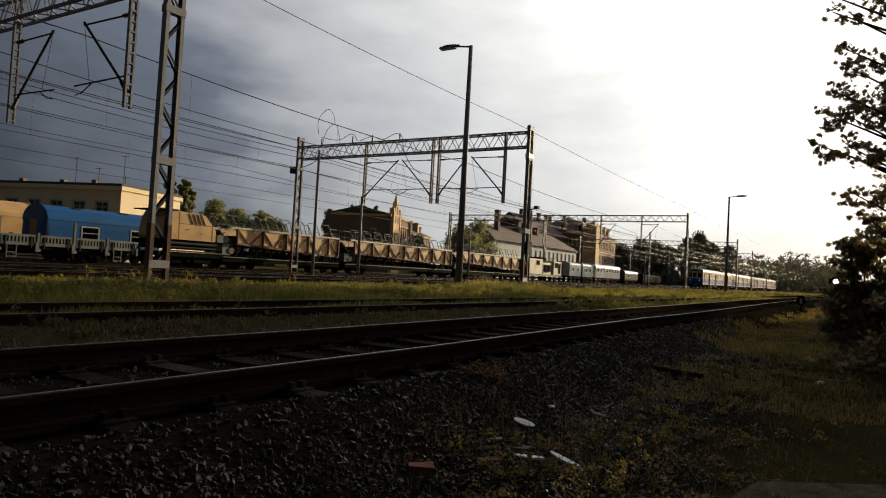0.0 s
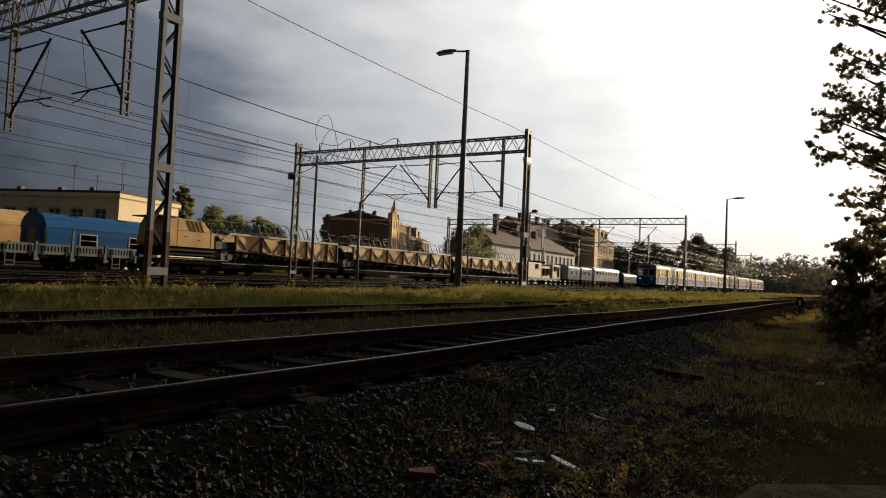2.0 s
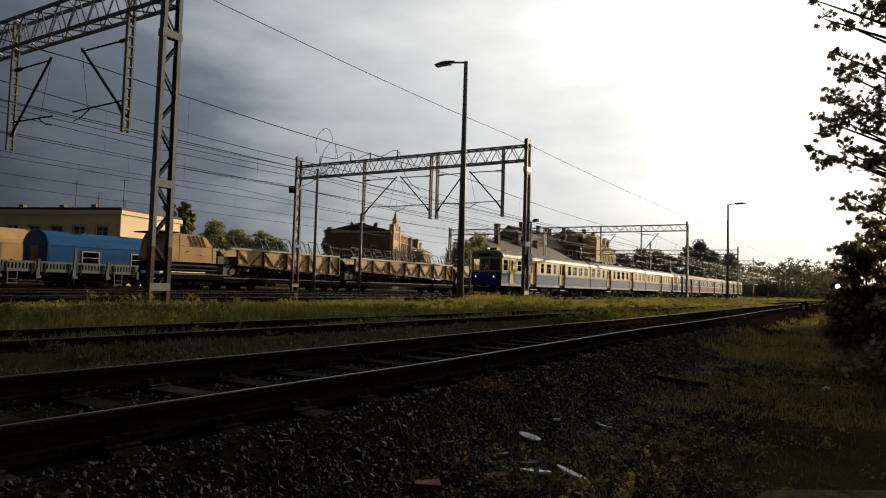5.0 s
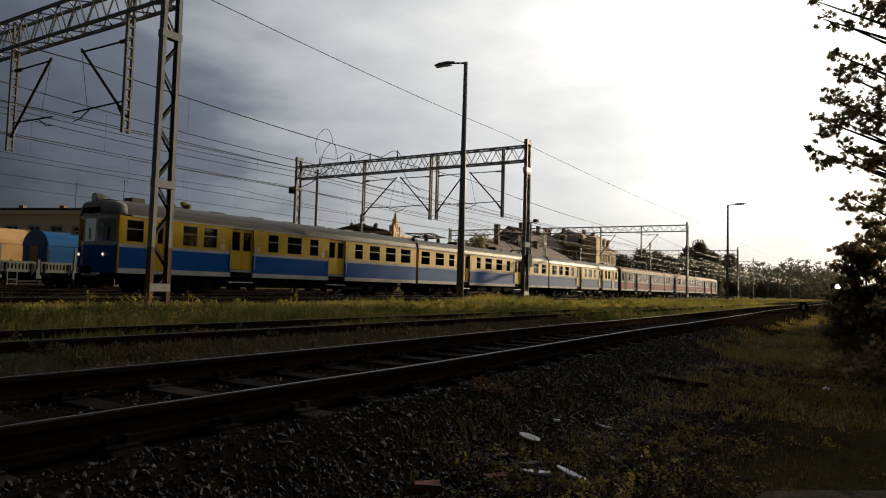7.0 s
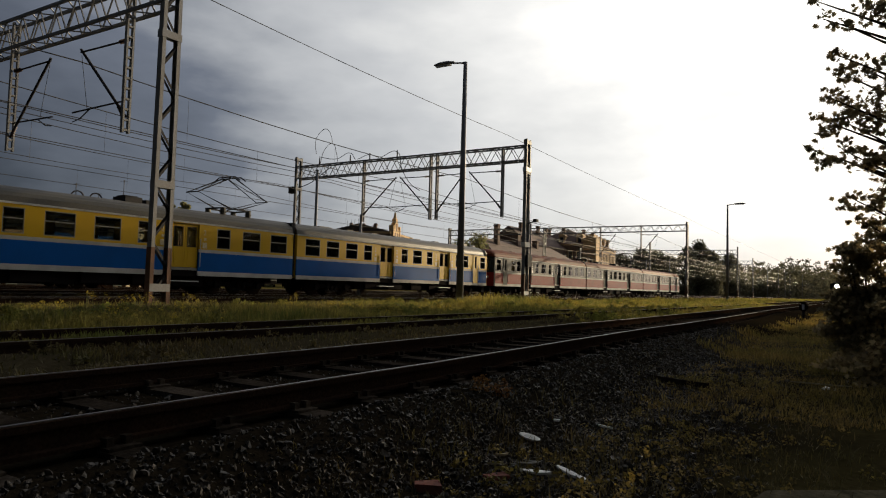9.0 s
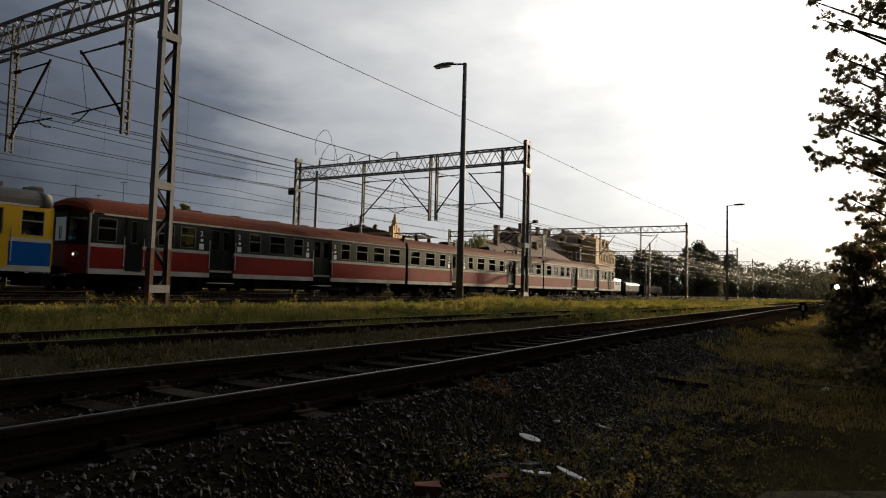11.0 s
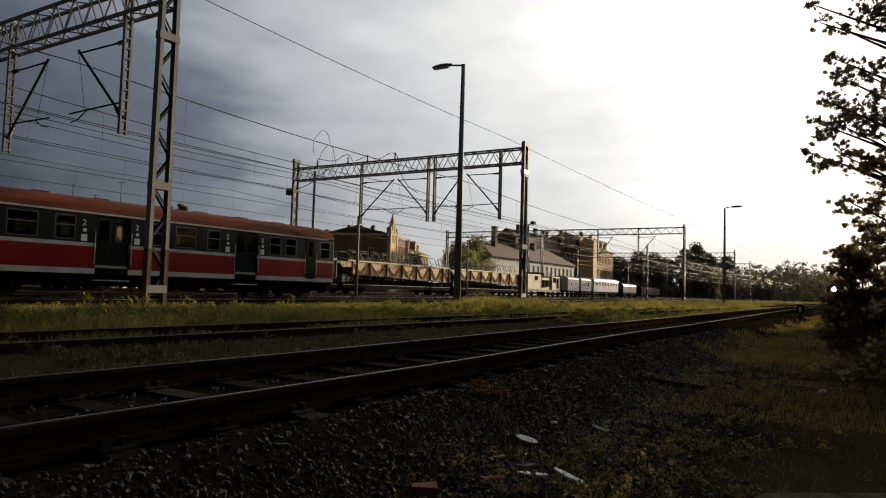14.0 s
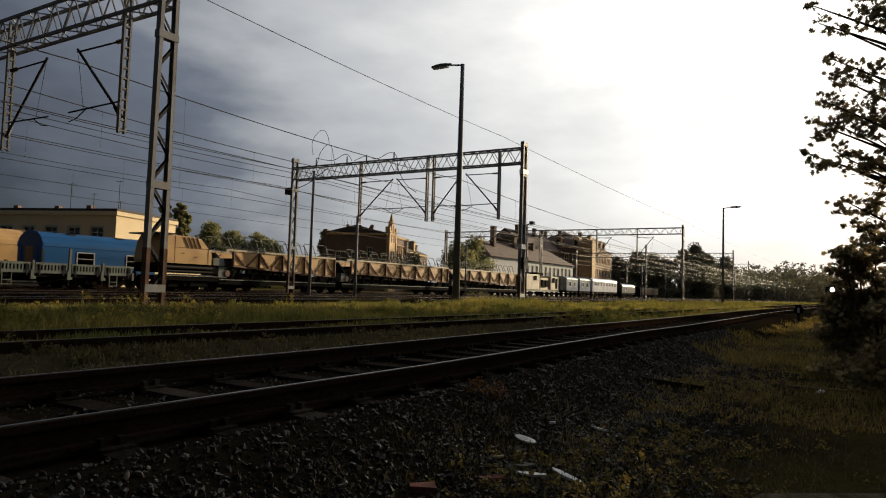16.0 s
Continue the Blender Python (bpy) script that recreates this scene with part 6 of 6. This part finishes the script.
blades("siding_grass", (6, 45, 7.7, 9.0), 4000, 0.08, 0.016, M_DRYGRASS, "weeds between the rails of the disused siding", 36)
blades("siding_grass", (4, 45, 6.8, 7.5), 5000, 0.08, 0.016, M_DRYGRASS, "low weeds in front of the disused siding", 37)
blades("siding_grass", (4, 45, 8.6, 9.0), 6000, 0.15, 0.016, M_GRASS, "low grass against the far rail of the siding", 38)
blades("shoulder_grass", (13, 60, 0.9, 2.5), 9000, 0.12, 0.014, M_PATHGRASS, "grass along the foot of the ballast", 27)
blades("track_weeds", (3, 50, 19.9, 26.0), 9000, 0.2, 0.02, M_DRYGRASS, "low weeds along the main tracks", 16, gap=((20.7, 22.5),))
blades("tall_weeds", (8, 19, 12.5, 16.0), 5000, 0.22, 0.02, M_DRYGRASS, "taller dark weeds in the grass strip", 41)
blades("tall_weeds", (30, 60, 11.0, 16.5), 7000, 0.25, 0.022, M_GRASS, "taller yellow weeds in the grass strip", 42)
blades("tall_weeds", (24, 32, 13.0, 16.6), 6500, 0.4, 0.02, M_GRASS, "taller weeds round the lamp post", 18)


def weed_clumps(name, area, count, tall, leaf, mat, label, seed):
    """Low leafy plants in patches, each a loose mound of small leaves."""
    r = np.random.RandomState(seed)
    x0, x1, y0, y1 = area
    cs, rs = [], []
    while len(cs) < count:
        x, y = x0 + (x1 - x0) * r.uniform() ** 1.5, r.uniform(y0, y1)
        if noise.noise(Vector((x * 0.4, y * 0.5, seed))) < r.uniform(-0.4, 0.25):
            continue
        h = tall * r.uniform(0.3, 1.0) ** 1.5
        for j in range(3):
            cs.append((x + r.normal(0, 0.16), y + r.normal(0, 0.16), ground_height(x, y) + h * (0.2 + 0.3 * j)))
            rs.append(max(0.06, h * r.uniform(0.35, 0.6)))
    single(name, leaf_mesh(name, cs, rs, count * 22, leaf, mat, seed), None, Matrix(), label, "weeds", kind="stuff")


weed_clumps("leafy_weeds", (6, 26, 10.4, 16.6), 900, 0.27, 0.055, M_GRASS, "leafy green weeds thick in the grass strip", 51)
weed_clumps("leafy_weeds", (22, 60, 10.2, 17.2), 900, 0.32, 0.075, M_GRASS, "sunlit leafy weeds along the grass strip", 52)
weed_clumps("leafy_weeds", (4, 26, 5.7, 9.8), 420, 0.13, 0.035, M_DRYGRASS, "low dark weeds scattered over the old siding", 53)
weed_clumps("leafy_weeds", (18, 60, 5.9, 10.2), 500, 0.3, 0.06, M_GRASS, "sunlit green weeds spreading over the old siding", 54)
weed_clumps("leafy_weeds", (3.2, 14, 0.0, 2.0), 420, 0.10, 0.022, M_PATHGRASS, "small green weeds sprouting from the gravel", 55)


M_DOCK = material("rusty_dock_leaves", (0.20, 0.075, 0.02), 0.8, 0, 5, 0.4, 0, (0.12, 0.08, 0.02), 3.0, through_light=0.3, island=0.5)
for x, y, h, seed in ((4.91, 2.45, 0.12, 61), (4.79, 2.57, 0.12, 62)):
    dock = [(x + 0.05 * math.cos(k * 2.4), y + 0.05 * math.sin(k * 2.4), ground_height(x, y) + h * k / 7) for k in range(8)]
    single("dock_plant", leaf_mesh("dock_plant", dock, [0.045] * 8, 160, 0.022, M_DOCK, seed), None, Matrix(), "rust-brown withered dock plant on the gravel", "plant", "dock plants")
weed_clumps("leafy_weeds", (4.26, 5.66, 0.94, 1.74), 30, 0.10, 0.022, M_PATHGRASS, "green tufts sprouting beside the gravel", 56)


def goldenrod():
    """Tall pale yellow plumes beside the main track."""
    r = np.random.RandomState(6)
    cs, rs = [], []
    stems = Shape()
    for x, y in ((9.75, 16.2), (10.9, 16.3), (11.4, 16.4), (12.6, 16.2), (17.4, 16.6)):
        for k in range(5):
            a, b, h = x + r.normal(0, 0.12), y + r.normal(0, 0.12), r.uniform(0.3, 0.5)
            z = ground_height(a, b)
            tip = (a + r.normal(0, 0.08), b + r.normal(0, 0.05), z + h)
            stems.tube((a, b, z - 0.02), tip, 0.008, 0.004, 5)
            for j in range(3):
                cs.append((tip[0] + 0.05 * j, tip[1], tip[2] - 0.06 * j))
                rs.append(0.035)
    single("goldenrod_stems", stems, M_GRASS, Matrix(), "green stems of tall weeds by the track", "weeds", kind="stuff")
    single("goldenrod_plumes", leaf_mesh("goldenrod_plumes", cs, rs, 500, 0.020, M_FLOWER, 7, 1.0), None, Matrix(), "pale yellow flower plumes on tall weeds", "flowers", kind="stuff")


goldenrod()


def flowers():
    r = np.random.RandomState(4)
    cs, rs = [], []
    for k in range(120):
        x, y = 6 + 44 * r.uniform() ** 1.4, r.uniform(10.5, 17.5)
        if noise.noise(Vector((x * 0.3, y * 0.3, 2))) < -0.05:
            continue
        for j in range(3):
            cs.append((x + r.normal(0, 0.3), y + r.normal(0, 0.3), ground_height(x, y) + r.uniform(0.10, 0.26)))
            rs.append(0.06)
    single("wild_flowers", leaf_mesh("wild_flowers", cs, rs, 1800, 0.026, M_FLOWER, 5, 1.0), None, Matrix(), "yellow wild flowers in the tall grass", "flowers", kind="stuff")


flowers()


def stone_shape(seed, facets=True):
    r = random.Random(seed)
    bm = bmesh.new()
    if facets:
        bmesh.ops.create_icosphere(bm, subdivisions=1, radius=1.0)
    else:
        bmesh.ops.create_cube(bm, size=1.25)
        bmesh.ops.triangulate(bm, faces=bm.faces[:])
    sx, sy, sz = r.uniform(0.7, 1.2), r.uniform(0.6, 1.0), r.uniform(0.35, 0.6)
    for v in bm.verts:
        k = r.uniform(0.55, 1.25)
        v.co = Vector((v.co.x * sx * k, v.co.y * sy * k, v.co.z * sz * k))
    v = np.array([tuple(p.co) for p in bm.verts])
    f = np.array([[q.index for q in p.verts] for p in bm.faces])
    bm.free()
    return v, f


def stones():
    kinds = [stone_shape(s, s < 4) for s in range(12)]
    r = np.random.RandomState(21)
    bed = thing("ballast_bed", Matrix(), "loose ballast stones beside the nearest track, coloured darker for shade", "ballast", kind="structure")
    shared = []
    for v, f in kinds:
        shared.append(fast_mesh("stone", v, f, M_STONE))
    V, F, base = [], [], 0
    made = 0
    for k in range(40000):
        x = 0.4 + 18 * r.uniform() ** 1.6
        y = r.triangular(0.4, 2.0, 2.95) if r.uniform() < 0.85 else r.uniform(3.25, 5.6)
        y += bend(x)
        if abs(abs(y - T1 - bend(x)) - 0.7525) < 0.09:
            continue
        s = 0.008 + 0.021 * r.uniform() ** 1.8
        z = ground_height(x, y) + s * 0.2
        if 2.95 < y - bend(x) < 5.1 and z > -0.2 + 0.02:
            z = -0.2
        m = Matrix.Translation((x, y, z)) @ Euler(r.uniform(0, 6.28, 3).tolist()).to_matrix().to_4x4() @ Matrix.Scale(s, 4)
        kind = r.randint(12)
        if made < 300 and 2.4 < x < 5.0 and 1.2 < y < 2.6 and s > 0.014:
            ob = part("stone", shared[kind], None, bed, at=m)
            made += 1
            continue
        v, f = kinds[kind]
        a = np.array(m)
        V.append(v @ a[:3, :3].T + a[:3, 3])
        F.append(f + base)
        base += len(v)
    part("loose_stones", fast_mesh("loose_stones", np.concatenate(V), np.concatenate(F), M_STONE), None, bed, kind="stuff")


stones()


# ---- small things on the ground ----
def on_ground(x, y, turn=0, lift=0.0, rx=0, ry=0):
    return pose(x, y, ground_height(x, y) + lift, rx, ry, turn)


s = Shape()
s.loft([[(0.078 * k * math.cos(a * math.pi / 10), 0.045 * k * math.sin(a * math.pi / 10), z) for a in range(20)] for k, z in ((0.5, 0.0), (1.0, 0.018), (0.97, 0.022), (0.5, 0.008))])
single("plastic_lid", s, M_PLASTIC, on_ground(4.46, 2.0, -70, 0.015, 10, 14), "crushed white plastic lid on the gravel", "litter", smooth=True)


def strip(a, b, w, mat, label, name, lift=0.012, h=0.012):
    """A thin broken piece lying from a to b on the ground."""
    a, b = Vector(a), Vector(b)
    l = (b - a).length
    mid = (a + b) / 2
    rings = []
    for e, k, dy in ((-0.5, 0.25, 0.004), (-0.3, 0.8, 0.0), (0.1, 1.0, -0.003), (0.38, 0.7, 0.004), (0.5, 0.3, 0.006)):
        rings.append([(e * l, -w / 2 * k + dy, 0), (e * l, w / 2 * k + dy, 0), (e * l, w / 2 * k + dy, h), (e * l, -w / 2 * k + dy, h * 1.2)])
    return single(name, Shape().loft(rings), mat, on_ground(mid.x, mid.y, math.degrees(math.atan2(b.y - a.y, b.x - a.x)), lift, 6, 2), label, "litter", "scattered scraps")


strip((4.04, 1.62, 0), (3.87, 1.37, 0), 0.045, M_PLASTIC, "white splinter of board lying on gravel", "board_splinter")
strip((3.76, 1.74, 0), (3.83, 1.57, 0), 0.05, M_PLASTIC, "pale strip of board lying on gravel", "board_splinter")
strip((3.91, 1.84, 0), (4.02, 1.73, 0), 0.04, M_CONCRETE, "grey shard on the gravel", "stone_shard")
strip((5.44, 1.85, 0), (5.40, 1.70, 0), 0.02, M_PLASTIC, "thin pale scrap on the weeds", "paper_scrap")
strip((5.10, 2.08, 0), (5.14, 2.04, 0), 0.03, M_PLASTIC, "tiny white scrap on the gravel", "paper_scrap")
strip((3.68, 1.92, 0), (3.78, 1.86, 0), 0.012, M_STRAW, "dry twig lying on the gravel", "twig")
strip((9.4, 0.75, 0), (9.6, 0.1, 0), 0.02, M_STRAW, "pale stick lying in the grass", "stick", 0.05)


def brick(x, y, turn, l=0.13, w=0.09, h=0.05, label="broken piece of red brick"):
    p = Shape().loft([[(-l / 2, -w / 2, 0), (l / 2, -w / 2 * 0.8, 0), (l / 2 * 0.8, w / 2, 0), (-l / 2, w / 2 * 0.9, 0)], [(-l / 2, -w / 2, h), (l / 2 * 0.9, -w / 2 * 0.8, h * 0.8), (l / 2 * 0.75, w / 2 * 0.9, h), (-l / 2 * 0.95, w / 2 * 0.85, h * 0.9)]])
    return single("brick_piece", p, M_TERRACOTTA, on_ground(x, y, turn, -0.01), label, "brick", "broken bricks")


brick(3.55, 1.79, -35, 0.16, 0.07, 0.04)
brick(3.09, 1.96, -52, 0.15, 0.09, 0.06, "half-buried red brick in the gravel")
strip((3.90, 1.99, 0), (4.01, 1.94, 0), 0.02, M_STRAW, "pale twig lying on the gravel", "twig")
strip((4.00, 1.83, 0), (4.03, 1.72, 0), 0.03, M_CONCRETE, "grey shard on the gravel", "stone_shard")
strip((8.48, 2.36, 0), (8.26, 1.49, 0), 0.06, M_BARK, "dark rotten branch lying in the weeds", "branch", 0.02, 0.05)


def crumpled(x, y, r, label):
    v, f = stone_shape(77)
    return single("crumpled_bag", fast_mesh("crumpled_bag", v * np.array([r, r * 0.8, r * 0.6]), f, M_PLASTIC), None, on_ground(x, y, 0, r * 0.4), label, "litter", "scattered bags")


crumpled(9.27, 0.37, 0.10, "small crumpled white bag in the grass")
crumpled(9.45, 0.28, 0.05, "small crumpled white bag in the grass")
crumpled(4.03, 0.92, 0.035, "tiny crumpled white scrap in the weeds")
crumpled(15.4, 1.9, 0.06, "small pale scrap in the grass")

SLAB = ((4.14, 0.46), (5.1, -0.85), (3.4, -1.1), (3.25, 0.62))
slab = Shape().loft([[(x + dx, y + dy, z) for (x, y), (dx, dy) in zip(SLAB, ((k, k), (k, -k), (-k, -k), (-k, k)))] for k, z in ((0.0, -0.62), (0.0, -0.415), (-0.02, -0.40))])
single("concrete_slab", slab, M_SLAB, Matrix(), "worn concrete slab set in the weedy ground", "slab")

# a low ground signal between rail and path
sig = thing("ground_signal", pose(36.0, 2.32, -0.25), "small black ground signal with a pale face", "signal")
part("post", Shape().tube((0, 0, -0.1), (0, 0, 0.25), 0.06), M_DARKSTEEL, sig)
part("casing", Shape().tube((-0.12, 0, 0.42), (0.1, 0, 0.42), 0.20, 0.18, 18), M_UNDER, sig)
part("face", Shape().box(-0.14, -0.122, -0.05, 0.05, 0.30, 0.54), M_SIGNWHITE, sig, "pale upright band")
part("hood", Shape().box(-0.18, 0.12, -0.15, 0.15, 0.60, 0.68), M_UNDER, sig)

# a locomotive waiting far down the nearest line with its headlight on
loco = thing("locomotive", pose(150.0, 3.7, -0.3), "distant dark locomotive with a glaring headlight", "locomotive")
part("body", Shape().box(0, 14, -1.4, 1.4, 1.0, 3.6), M_GREYGREEN, loco)
part("roof", Shape().loft([[(-0.1, -1.4, 3.6), (-0.1, 0, 4.0), (-0.1, 1.4, 3.6)], [(14.1, -1.4, 3.6), (14.1, 0, 4.0), (14.1, 1.4, 3.6)]]), M_UNDER, loco)
part("windscreen", Shape().box(-0.03, -0.005, -1.1, 1.1, 1.7, 2.5), M_PANE, loco)
part("buffer_beam", Shape().box(-0.3, 0.0, -1.3, 1.3, 0.5, 1.1), M_UNDER, loco)
part("underframe", Shape().box(0, 14, -1.2, 1.2, 0.3, 1.0), M_UNDER, loco)
part("headlight", Shape().tube((-0.02, 0.1, 3.05), (-0.1, 0.1, 3.05), 0.5, 0.5, 20), M_GLOW, loco, "lit white headlight")


# ---- what moves ----
FRONT_AT_7, SPEED = 16.5, 17.25


def motions():
    times = (0.0, 2.0, 4.0, 6.0, 8.0, 10.0, 12.0, 14.0, 16.0)
    for car, shift in train:
        walk(car, [(t, pose(FRONT_AT_7 - SPEED * (t - 7.0) + shift, T4, 0)) for t in times])


motions()
